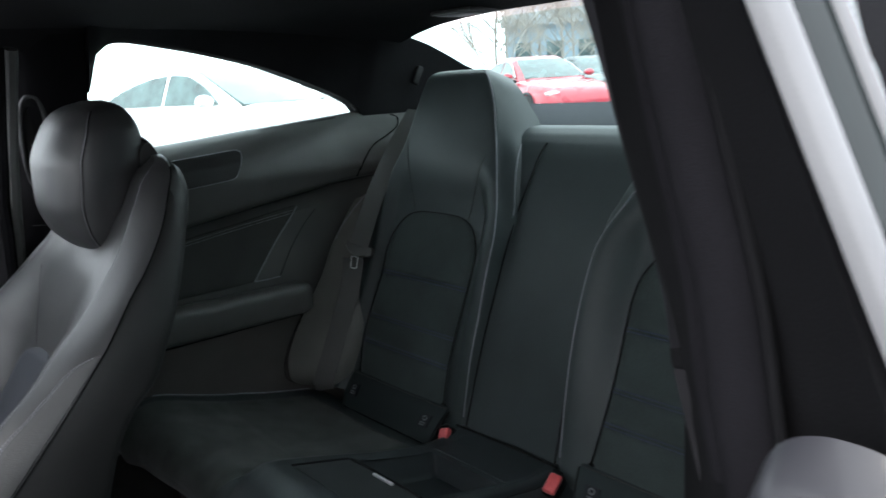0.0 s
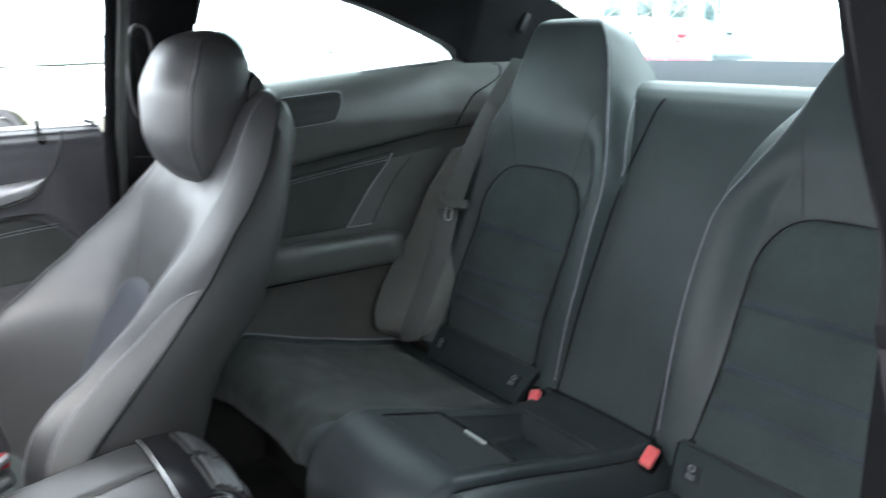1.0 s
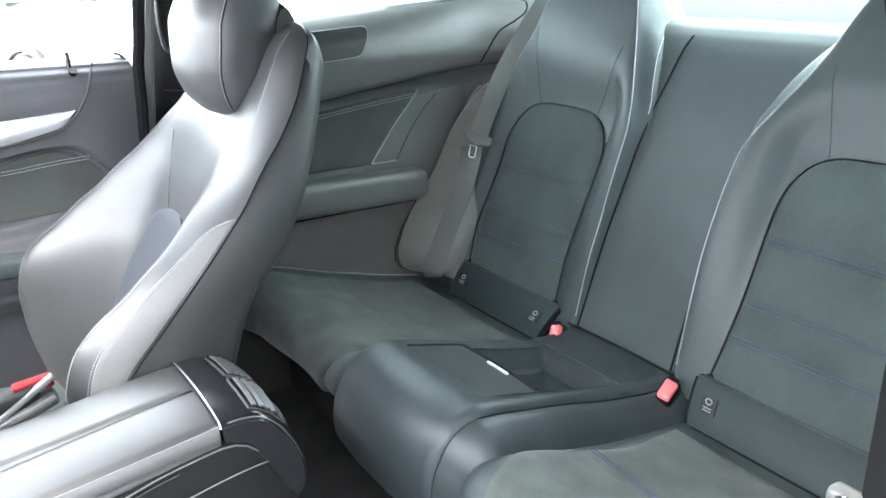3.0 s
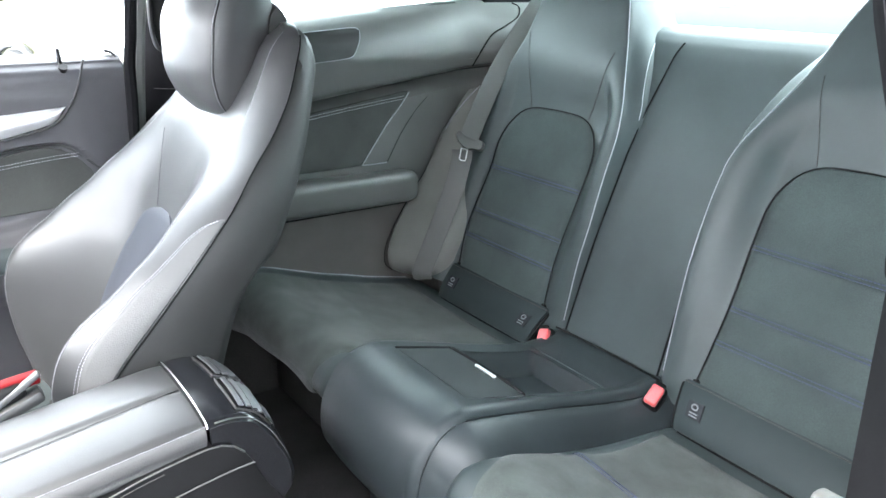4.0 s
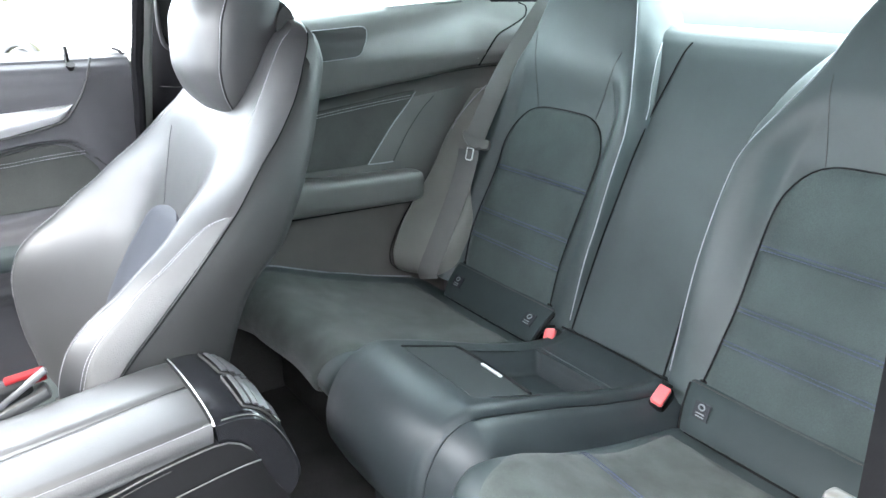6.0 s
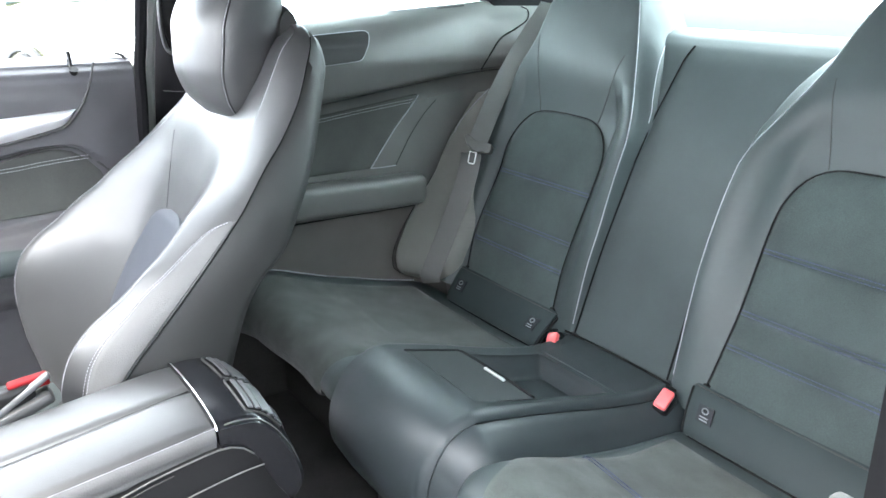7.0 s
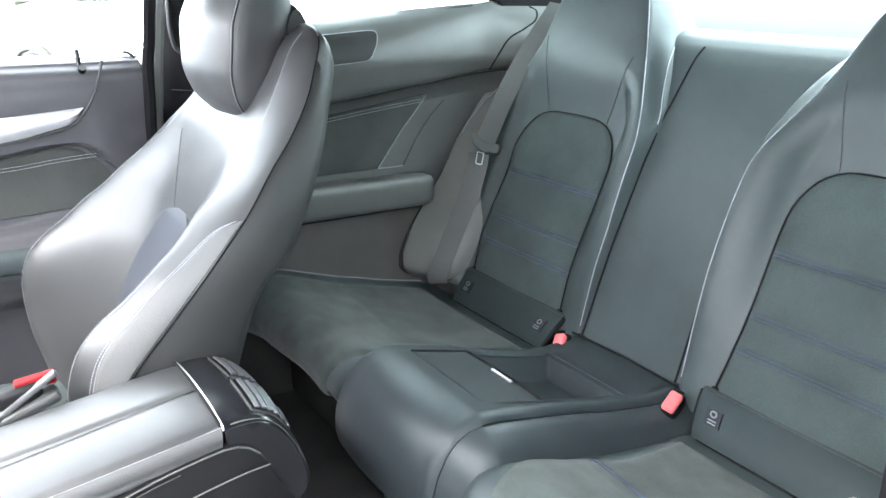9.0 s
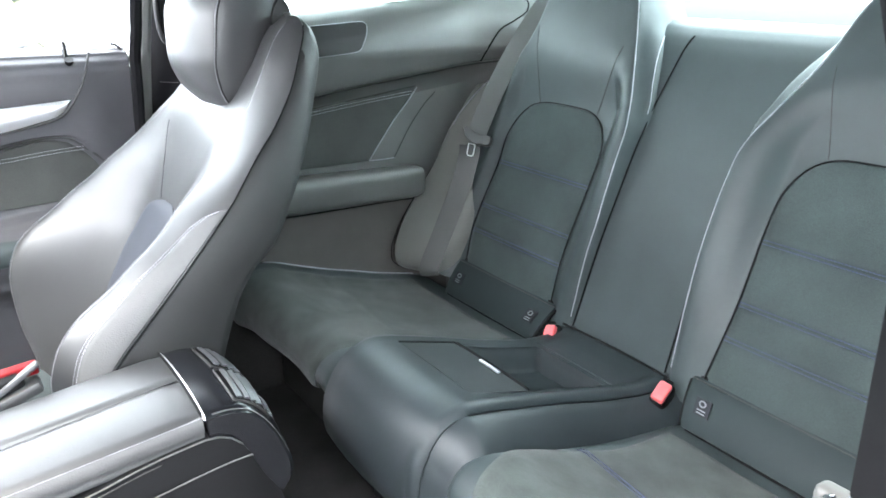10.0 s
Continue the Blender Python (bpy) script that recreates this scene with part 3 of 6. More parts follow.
# centre backrest between the rear seats
centre = thing("centre_backrest", (0, -0.1, 0.5), "smooth black leather panel between the two rear seats", "seat panel")
PROFILE = [(0.495, -0.006), (0.53, -0.002), (0.58, 0.003), (0.63, 0.008), (0.70, 0.012), (0.82, 0.012), (0.90, 0.006), (0.96, -0.004), (1.0, -0.012), (1.022, -0.020), (1.038, -0.032), (1.047, -0.048), (1.050, -0.065), (1.049, -0.09), (1.042, -0.11)]


def centre_front(u, v):
    i = v * (len(PROFILE) - 1)
    k = min(int(i), len(PROFILE) - 2)
    z = PROFILE[k][0] + (PROFILE[k + 1][0] - PROFILE[k][0]) * (i - k)
    d = PROFILE[k][1] + (PROFILE[k + 1][1] - PROFILE[k][1]) * (i - k)
    w = curve([(0.48, 0.118), (0.80, 0.122), (0.9, 0.15), (1.0, 0.185), (1.05, 0.20)], z)
    x = (u - 0.5) * 2 * w
    p = back_plane(z, 0)
    return Vector((x, p.y + d - 0.006 * math.cos(x / w * math.pi / 2), z))


piece("backrest", pad(centre_front, lambda u, v: centre_front(u, v) + Vector((0, -0.06, -0.012)), 30, 52), LEATHER, centre)
JOINT = [(z, curve([(a, b) for a, b in PROFILE[:9]], z)) for z in (0.51, 0.56, 0.62, 0.68, 0.74, 0.79, 0.83, 0.86)]
for s in (1, -1):
    seam = [(curve(EDGE_X, z) - 0.001, d + 0.0015, z) for z, d in JOINT]
    if s > 0:
        seam += [(0.108, 0.007, 0.89), (0.107, 0.002, 0.92), (0.105, -0.004, 0.957), (0.103, -0.013, 1.002), (0.099, -0.022, 1.023)]
    pts = flow([(s * a, back_plane(c).y + b, c) for a, b, c in seam], 50)
    # Joint line whose black tube also stands for contact shade.
    piece("seam", tube(pts, 0.0017, 6), DARK_SEAM_SHADE, centre)


# rear cushions
CUSHION = [(0.02, 0.452), (0.05, 0.462), (0.10, 0.468), (0.18, 0.479), (0.26, 0.497), (0.34, 0.522), (0.395, 0.540), (0.425, 0.544), (0.451, 0.537), (0.470, 0.519), (0.478, 0.497), (0.475, 0.477), (0.462, 0.463), (0.435, 0.455), (0.40, 0.452)]
CUSHION_LINE = flow([(0, a, b) for a, b in CUSHION], 60)


def cushion_point(s, x, v, extra=0.0):
    i = min(59, int(v * 60))
    p = CUSHION_LINE[i].lerp(CUSHION_LINE[i + 1], v * 60 - i)
    t = (CUSHION_LINE[i + 1] - CUSHION_LINE[i]).normalized()
    nrm = Vector((0, -t.z, t.y))
    dish = -0.010 * math.exp(-((x - 0.33) / 0.10) ** 2) + 0.018 * max(0, (x - 0.50) / 0.1) ** 1.5
    q = p + nrm * (extra + dish * min(1, 3 * v))
    return Vector((s * x, q.y, q.z))


def rear_cushion(s):
    ob = thing("rear_seat_cushion", (s * 0.37, 0.25, 0.3), "black rear seat cushion with a microsuede centre", "seat cushion", "rear seat cushions")
    front = lambda u, v: cushion_point(s, 0.160 + 0.460 * u, v, -0.02 * max(0, 1 - u / 0.03) - 0.012 * max(0, 1 - (1 - u) / 0.03))
    piece("cushion", pad(front, lambda u, v: Vector((s * (0.160 + 0.460 * u), 0.02 + 0.36 * min(1, v * 1.3), 0.43)), 40, 60), LEATHER, ob)
    piece("plinth", rounded_box((0.46, 0.38, 0.15), (s * 0.37, 0.20, 0.36), 0.01), CARPET, ob, "black carpeted seat plinth")
    def insert(u, v):
        vv = 0.095 + 0.80 * v
        a = curve([(0.0, 0.186), (0.25, 0.194), (0.45, 0.180), (0.62, 0.174), (0.75, 0.196), (1.0, 0.235)], v)
        b = 0.572 + 0.022 * v
        e = min(1, 16 * min(u, 1 - u, v, 1 - v))
        y_groove = 0.0025 * math.exp(-((v - 0.44) / 0.008) ** 2)
        return cushion_point(s, a + (b - a) * u, vv, 0.006 * math.sqrt(max(0, 1 - (1 - e) ** 2)) - y_groove - 0.0005)
    piece("insert", pad(insert, lambda u, v: insert(u, v) - Vector((0, 0, 0.008)), 36, 60), WORN_LIT_SUEDE, ob, "dark grey-green microsuede seat centre")
    pts = [cushion_point(s, 0.186 + 0.285 * k / 24, 0.09 + 0.74 * 0.44, 0.0052 - (0.004 if k in (0, 24) else 0)) for k in range(25)]
    if s < 0:
        for off in (0.0028, -0.0028):
            piece("blue_seam", stitches([q + Vector((0, off, 0.0012)) for q in pts], 0.0046, 0.0010, 0.0011), BLUE_THREAD, ob, "blue contrast cross stitching")
    pts = [cushion_point(s, 0.606, 0.06 + 0.62 * k / 30, 0.001) for k in range(31)]
    piece("piping", tube(pts, 0.0016, 6), PIPING, ob, "pale grey piping")
    return ob


rear_cushion(1)
rear_cushion(-1)


# child-seat anchor flaps with woven tags
def anchor_flap(s):
    ob = thing("anchor_flap", (s * 0.324, 0.03, 0.47), "black leather flap over child-seat anchors with small printed tags", "seat flap", "anchor flaps")
    def face(u, v, h=0.0):
        x = 0.164 + 0.319 * u + (0.019 - 0.022 * u) * (1 - v)
        y, z = 0.049 - 0.046 * v, 0.465 + 0.067 * v
        bulge = 0.006 * max(0.0, math.sin(math.pi * v)) ** 0.6 + h
        e = min(1, 20 * min(u, 1 - u)) - 1
        return Vector((s * x, y + 0.86 * (bulge + 0.004 * e), z + 0.50 * (bulge + 0.004 * e)))
    piece("flap", pad(face, lambda u, v: face(u, v) - Vector((0, 0.011, 0.011)), 30, 10), FLAP_VINYL, ob)
    edge = [face(k / 20, 0.95, 0.0008) for k in range(21)]
    piece("edge_seam", tube(edge, 0.0012, 5), SHELL, ob)
    # Black tubes stand for the contact shade round the flap.
    for v, r in ((-0.05, 0.0048), (1.02, 0.0042)):
        piece("gap", tube([face(0.03 + 0.94 * k / 20, v, -0.006) for k in range(21)], r, 6), DARK_SEAM_SHADE, ob)
    piece("side_gap_shade", tube([face(-0.012, k / 8, -0.004) for k in range(9)], 0.003, 6), DARK_SEAM_SHADE, ob)
    for u in ((0.105, 0.885) if s > 0 else (0.115,)):
        tag = piece("tag", pad(lambda a, b: face(u - 0.045 + 0.09 * a, 0.34 + 0.32 * b, 0.0026), lambda a, b: face(u - 0.045 + 0.09 * a, 0.34 + 0.32 * b, -0.001), 4, 4), TAG, ob, "small dark woven tag")
        circle = [face(u + 0.017 * math.cos(q), 0.565 + 0.052 * math.sin(q), 0.0032) for q in [2 * math.pi * k / 20 for k in range(20)]]
        piece("ring_mark", tube(circle, 0.0014, 5, closed=True), TAG_PRINT, tag, at=ob)
        for b in (0.39, 0.445):
            piece("print_bar", ribbon([face(u - 0.024, b, 0.0030), face(u, b, 0.0030), face(u + 0.024, b, 0.0030)], [(0, -0.7, 0.7)] * 3, 0.0022, 0.0008), TAG_PRINT, tag, at=ob)
    return ob


anchor_flap(1)
anchor_flap(-1)

# ---- rear centre console ----
console = thing("rear_console", (0, 0.28, 0.3), "black moulded rear centre console with lidded box and open tray", "centre console")
RIDGE = [(0.005, 0.512), (0.06, 0.508), (0.12, 0.515), (0.17, 0.526), (0.24, 0.545), (0.30, 0.562), (0.36, 0.578), (0.405, 0.588), (0.437, 0.588), (0.468, 0.577), (0.494, 0.552), (0.510, 0.518), (0.515, 0.480), (0.510, 0.448), (0.496, 0.424), (0.474, 0.408), (0.452, 0.390), (0.436, 0.35), (0.43, 0.29)]
RIDGE_LINE = flow([(0, a, b) for a, b in RIDGE], 80)


def ridge_at(v):
    i = min(79, int(v * 80))
    p = RIDGE_LINE[i].lerp(RIDGE_LINE[i + 1], v * 80 - i)
    t = (RIDGE_LINE[i + 1] - RIDGE_LINE[i]).normalized()
    return p, Vector((0, -t.z, t.y))


def ridge_z(y):
    return curve(RIDGE[:9], y)


def console_section(v):
    p, nrm = ridge_at(v)
    nose = min(1, max(0, (v - 0.52) / 0.12))
    half = curve([(0.0, 0.116), (0.06, 0.113), (0.13, 0.107), (0.22, 0.108), (0.28, 0.113), (0.34, 0.119), (0.40, 0.124)], p.y) if nose == 0 else 0.125 - 0.004 * nose
    rim = 1 - min(1, max(0, (v - 0.40) / 0.12))
    # across from the centre: dished top, crest, lip, groove, sloping flank, foot
    across = [(0.0, -0.004 * rim), (0.06, -0.0045 * rim), (half - 0.024, -0.0045 * rim - 0.0006), (half - 0.016, -0.0030 * rim - 0.001), (half - 0.007, -0.0004), (half, 0.0), (half + 0.005, -0.0022), (half + 0.0095, -0.0060), (half + 0.0120, -0.0105),
              (half + 0.0110, -0.0135), (half + 0.017, -0.0160), (half + 0.028, -0.0235), (half + 0.042, -0.034), (half + 0.058, -0.053), (half + 0.070, -0.078), (half + 0.078, -0.125)]
    far = [(x if j < 5 else half + (x - half) * (1 - nose) - 0.0012 * nose * (j - 5), h - 0.006 * nose * min(1, x / 0.125) ** 3) for j, (x, h) in enumerate(across)]
    near = [(x, h - 0.016 * nose * min(1, x / 0.125) ** 3) for x, h in across]
    return [(-x, h) for x, h in near[:0:-1]] + far, p, nrm


def console_point(x, h, p, nrm):
    """On the crest and lip along the normal; the flank below falls towards the console's core."""
    a = p + nrm * max(h, -0.0135)
    if h < -0.0135:
        core = Vector((0, min(a.y, 0.40), min(a.z - 0.02, 0.42)))
        way = core - Vector((0, a.y, a.z))
        a = a + way.normalized() * min(-h - 0.0165, way.length * 0.85)
    return Vector((x, a.y, a.z))


GROOVE = (6, 24)

TRAY = (0.078, 0.118, 0.268)
bm = bmesh.new()
rows = []
NV = 150
for j in range(NV + 1):
    sec, p, nrm = console_section(j / NV)
    rows.append([bm.verts.new(console_point(x, h, p, nrm)) for x, h in sec])
for a, b in zip(rows, rows[1:]):
    for i in range(len(a) - 1):
        mid = (a[i].co + b[i + 1].co) / 2
        if abs(mid.x) < TRAY[0] and TRAY[1] < mid.y < TRAY[2] and mid.z > 0.5:
            continue
        bm.faces.new((a[i], a[i + 1], b[i + 1], b[i]))
piece("console_body", bm, CONSOLE_VINYL, console)


def tray(u, v):
    x = (u - 0.5) * 0.188
    y = 0.104 + 0.172 * v
    e = min(1, 7 * min(u, 1 - u), 6 * min(v, 1 - v))
    wall = e * e * (3 - 2 * e)
    return Vector((x * (1 - 0.10 * wall), y, ridge_z(y) - 0.0035 - 0.040 * wall))


piece("tray", pad(tray, lambda u, v: tray(u, v) - Vector((0, 0, 0.012)), 28, 26), CONSOLE_VINYL, console, "open recessed plastic tray")
lid_face = lambda u, v, h=0.0: Vector(((u - 0.5) * 0.190, 0.281 + 0.106 * v, ridge_z(0.281 + 0.106 * v) - 0.0030 + h + 0.002 * math.sin(math.pi * u) ** 0.5))
lid = piece("lid", pad(lambda u, v: lid_face(u, v), lambda u, v: lid_face(u, v) - Vector((0, 0, 0.012)), 20, 12), LID, console, "flat dark lid of the rear storage box")
gap = [lid_face(0.02, 0), lid_face(0.25, 0), lid_face(0.5, 0), lid_face(0.75, 0), lid_face(1, 0.02), lid_face(1, 0.5), lid_face(1, 1)]
piece("lid_gap", tube([p + Vector((0, 0, 0.0010)) for p in gap], 0.0020, 5), DARK_SEAM_SHADE, console)
piece("lid_edge", tube([lid_face(u, -0.012) + Vector((0, 0, -0.001)) for u in (0.02, 0.25, 0.5, 0.75, 0.98)], 0.0038, 6), DARK_SEAM_SHADE, console)
latch = piece("latch", rounded_box((0.050, 0.006, 0.0045), (-0.012, 0.2905, ridge_z(0.2905) + 0.0012), 0.0022, pose(0, 0, 0, 14, 0, 0), 3), SILVER, lid, "chrome push latch", at=console)
for s in (1, -1):
    line = []
    for k in range(90):
        sec, p, nrm = console_section(0.05 + 0.62 * k / 89)
        x, h = sec[GROOVE[0] if s < 0 else GROOVE[1]]
        line.append(Vector((x, 0, 0)) + p + nrm * (h - 0.0004))
    # Black tube stands for the shadow line under the console's lip.
    piece("rim_crease_shade", tube(line, lambda t: 0.0016 - 0.0010 * t, 5), DARK_SEAM_SHADE, console)


# Black tube stands for shade where the console meets the backrest.
piece("rear_gap_shade", tube([(x, 0.0135 + 0.004 * (x / 0.12) ** 2, 0.5125) for x in [-0.125 + 0.25 * k / 20 for k in range(21)]], 0.0020, 6), DARK_SEAM_SHADE, console)
# buckles beside the console
def belt_buckle(at, turn, label, name="belt_buckle"):
    ob = thing(name, at, label, "belt buckle", "rear belt buckles")
    ob.rotation_euler = [radians(a) for a in turn]
    body = part("housing", rounded_box((0.028, 0.044, 0.052), (0, 0.001, -0.012), 0.008, segments=3), CONSOLE_PLASTIC, ob, "black plastic housing")
    part("release_button", rounded_box((0.021, 0.034, 0.014), (0, 0.003, 0.0165), 0.004, segments=3), RED, ob, "red release button")
    part("slot_rim", rounded_box((0.018, 0.003, 0.006), (0, -0.0175, 0.0215), 0.001), DARK_SEAM_SHADE, ob)
    return ob


belt_buckle((0.118, 0.044, 0.495), (-42, 16, 20), "black belt buckle with a red button beside the console")
belt_buckle((-0.139, 0.042, 0.494), (-34, -14, 18), "black belt buckle with a red button beside the console")


# ---- rear outer bolster and belt ----
def side_bolster(s):
    ob = thing("side_bolster", (s * 0.56, 0.0, 0.48), "black leather side bolster pad between rear seat and side panel", "seat bolster", "rear side bolsters")
    knots = [(0.478, 0.02), (0.482, 0.055), (0.492, 0.082), (0.51, 0.097), (0.53, 0.099), (0.584, 0.080), (0.65, 0.036), (0.724, -0.020), (0.80, -0.064), (0.86, -0.112), (0.89, -0.142)]
    loops = []
    for k in range(41):
        z = 0.478 + 0.412 * k / 40
        yf = curve(knots, z) + 0.012
        yb = back_plane(z).y - 0.05
        a, b = curve([(0.478, 0.496), (0.54, 0.486), (0.61, 0.482), (0.67, 0.490), (0.73, 0.510), (0.78, 0.532), (0.89, 0.585)], z), curve([(0.478, 0.618), (0.80, 0.628), (0.89, 0.622)], z)
        def front_y(x):
            return yf - 0.62 * (0.612 - x)
        loops.append([Vector((s * x, y, z)) for x, y in ((a, yb), (a - 0.003, front_y(a) - 0.030), (a + 0.002, front_y(a) - 0.014), (a + 0.010, front_y(a + 0.01) - 0.002), (a + (b - a) * 0.35, front_y(a + (b - a) * 0.35) + 0.004), (a + (b - a) * 0.7, front_y(a + (b - a) * 0.7) + 0.005),
                                                         (b - 0.020, front_y(b - 0.02) + 0.001), (b - 0.008, front_y(b - 0.02) - 0.006), (b, front_y(b - 0.02) - 0.026), (b, yb))])
    piece("pad", ring_loft(loops), SIDE_LIT_LEATHER, ob)
    edge = [(s * 0.597, y + 0.002, z + 0.001) for y, z in ((-0.054, 0.806), (-0.069, 0.828), (-0.089, 0.848), (-0.112, 0.869), (-0.137, 0.888), (-0.150, 0.897))]
    piece("edge_piping", tube(flow(edge, 20), 0.0013, 5), PIPING, ob, "pale grey piping")
    seam = [(s * 0.611, curve(knots, z) + 0.008, z) for z in [0.49 + 0.33 * k / 20 for k in range(21)]]
    piece("seam", tube(flow(seam, 50), 0.0009, 5), DARK_SEAM_SHADE, ob)
    return ob


side_bolster(1)

belt = thing("rear_seat_belt", (0.57, 0.05, 0.48), "black webbing rear seat belt hanging over the side bolster", "seat belt")
upper = flow([(0.545, -0.275, 1.085), (0.535, -0.235, 1.048), (0.530, -0.196, 1.005), (0.530, -0.146, 0.935), (0.527, -0.100, 0.862), (0.516, -0.052, 0.785)], 30)
piece("upper_webbing", ribbon(upper, [(1, 0.62, 0)] * 31, 0.046), WEBBING, belt)
lower = flow([(0.510, -0.036, 0.776), (0.512, -0.036, 0.757), (0.512, -0.018, 0.697), (0.512, 0.012, 0.630), (0.512, 0.044, 0.563), (0.511, 0.069, 0.512), (0.512, 0.064, 0.494)], 36)
piece("lower_webbing", ribbon(lower, [(1, 0.72, 0)] * 37, 0.046), WEBBING, belt)
ACROSS, DOWN, OUT = Vector((0.850, 0.527, 0.0)), Vector((-0.273, 0.440, -0.856)), Vector((-0.451, 0.727, 0.518))


def tongue_at(a, d, h=0.0):
    return Vector((0.513, -0.040, 0.780)) + ACROSS * a + DOWN * d + OUT * h


shape = flow([(a, d, 0) for a, d in ((0.0235, -0.033), (0.0165, -0.0375), (0.004, -0.029), (-0.0227, -0.0195), (-0.0414, -0.0183), (-0.0475, -0.0125), (-0.0465, 0.0005), (-0.037, 0.0040), (-0.026, 0.0015), (-0.0147, 0.0035), (0.0001, -0.0025), (0.0165, -0.0175), (0.0235, -0.033))], 60)[:-1]
mid = Vector((-0.012, -0.013, 0))
rings = [[tongue_at(*(mid + (q - mid) * k).xy, h) for q in shape] for k, h in ((0.94, -0.008), (1.0, -0.004), (1.0, 0.001), (0.93, 0.0055), (0.6, 0.0065))]
tongue = piece("tongue", ring_loft(rings), GREY_PLASTIC, belt, "black plastic belt tongue with two wings")
plate = bmesh.new()
tube([tongue_at(a, d, 0.002) for a, d in ((0.0025, 0.002), (0.0015, 0.026), (-0.001, 0.029), (-0.0110, 0.030), (-0.0132, 0.028), (-0.0125, 0.004))], 0.0015, 6, plate, closed=True)
piece("tongue_plate", plate, STEEL, tongue, "bright steel tongue plate", at=belt)

# ---- front passenger seat ----
SC = 0.37
SEAT_W = [(0.40, 0.255), (0.65, 0.268), (0.75, 0.270), (0.83, 0.263), (0.88, 0.247), (0.95, 0.216), (1.0, 0.196), (1.035, 0.177), (1.052, 0.163), (1.062, 0.147), (1.068, 0.128), (1.072, 0.10)]
SEAT_R = [(0.40, 0.69), (0.50, 0.66), (0.614, 0.637), (0.655, 0.625), (0.703, 0.607), (0.74, 0.583), (0.775, 0.548), (0.819, 0.525), (0.878, 0.494), (0.936, 0.466), (0.988, 0.446), (1.020, 0.437), (1.045, 0.438), (1.060, 0.448), (1.072, 0.464)]
SEAT_B = [(0.40, 0.845), (0.46, 0.850), (0.54, 0.866), (0.60, 0.871), (0.628, 0.870), (0.651, 0.865), (0.68, 0.853), (0.711, 0.825), (0.738, 0.787), (0.771, 0.747), (0.79, 0.721), (0.825, 0.684), (0.847, 0.656), (0.872, 0.627), (0.899, 0.600), (0.935, 0.569), (0.968, 0.549), (1.01, 0.527), (1.036, 0.512), (1.052, 0.497), (1.063, 0.482), (1.072, 0.474)]
SEAT_K = [(0.40, 0.215), (0.60, 0.225), (0.68, 0.228), (0.71, 0.226), (0.74, 0.225), (0.77, 0.221), (0.80, 0.211), (0.83, 0.199), (0.86, 0.187), (0.89, 0.174), (0.92, 0.165), (0.96, 0.159), (1.0, 0.155), (1.03, 0.150), (1.052, 0.143), (1.062, 0.134), (1.068, 0.118), (1.072, 0.095)]
SEAT_C = [(0.40, 0.79), (0.50, 0.755), (0.64, 0.700), (0.783, 0.644), (0.86, 0.612), (0.95, 0.566), (1.0, 0.528), (1.034, 0.511), (1.052, 0.496), (1.063, 0.481), (1.072, 0.473)]
SEAM_Y = [(0.40, 0.93), (0.55, 0.862), (0.657, 0.790), (0.705, 0.747), (0.758, 0.700), (0.834, 0.632), (0.892, 0.583), (0.927, 0.549), (0.972, 0.515), (1.015, 0.492), (1.059, 0.469), (1.072, 0.466)]

front_seat = thing("front_seat_assembly", (SC, 0.8, 0.3), "black leather front sports seat with bolsters and pale contrast stitching", "car seat")


def front_half(z):
    w, yr, yb, yc = (curve(k, z) for k in (SEAT_W, SEAT_R, SEAT_B, SEAT_C))
    ys = min(max(curve(SEAM_Y, z), yr + 0.01), yb - 0.012)
    return w, yr, yb, yc, ys


def flank_x(y, z):
    """The bolster's outer flank, as a distance from the seat's centre line, from the shell seam to the crest."""
    w, yr, yb, yc, ys = front_half(z)
    k = min(1, max(0, (y - ys) / (yb - ys)))
    return w - (w - curve(SEAT_K, z)) * k ** 1.6


def front_inner(z):
    """The seat's face from the crest to the centre line."""
    w, yr, yb, yc, ys = front_half(z)
    c, deep = curve(SEAT_K, z), max(0.0, yb - yc)
    return [(c, yb), (c - 0.006, yb - 0.0012), (c * 0.92, yb - 0.07 * deep - 0.002), (c * 0.82, yb - 0.28 * deep), (c * 0.70, yb - 0.60 * deep), (c * 0.57, yb - 0.86 * deep), (c * 0.42, yb - 0.97 * deep), (c * 0.22, yc + 0.0005), (0.0, yc)]


def front_pad_loop(z):
    w, yr, yb, yc, ys = front_half(z)
    half = [(0.0, yr + 0.012), (w * 0.8, yr + 0.012), (w - 0.006, ys - 0.004)]
    half += [(flank_x(ys + (yb - ys) * k, z), ys + (yb - ys) * k) for k in (0.02, 0.2, 0.4, 0.6, 0.78, 0.92, 0.985)]
    half += [(x, y) for x, y in front_inner(z)[1:]]
    return [Vector((SC - a, b, z)) for a, b in half] + [Vector((SC + a, b, z)) for a, b in half[-2:0:-1]]


def front_shell_loop(z):
    w, yr, yb, yc, ys = front_half(z)
    e = w - 0.004
    half = [(0.0, yr), (e * 0.55, yr + 0.001), (e * 0.82, yr + 0.006), (e - 0.016, yr + 0.016), (e - 0.004, yr + 0.034 if ys > yr + 0.05 else yr + (ys - yr) * 0.6), (e, ys - 0.012 if ys > yr + 0.05 else ys - 0.002), (e - 0.003, ys - 0.005), (e * 0.6, yr + 0.02), (0.0, yr + 0.02)]
    return [Vector((SC - a, b, z)) for a, b in half] + [Vector((SC + a, b, z)) for a, b in half[-2:0:-1]]


heights = [0.42 + 0.63 * k / 54 for k in range(55)] + [1.056, 1.062, 1.067, 1.071]
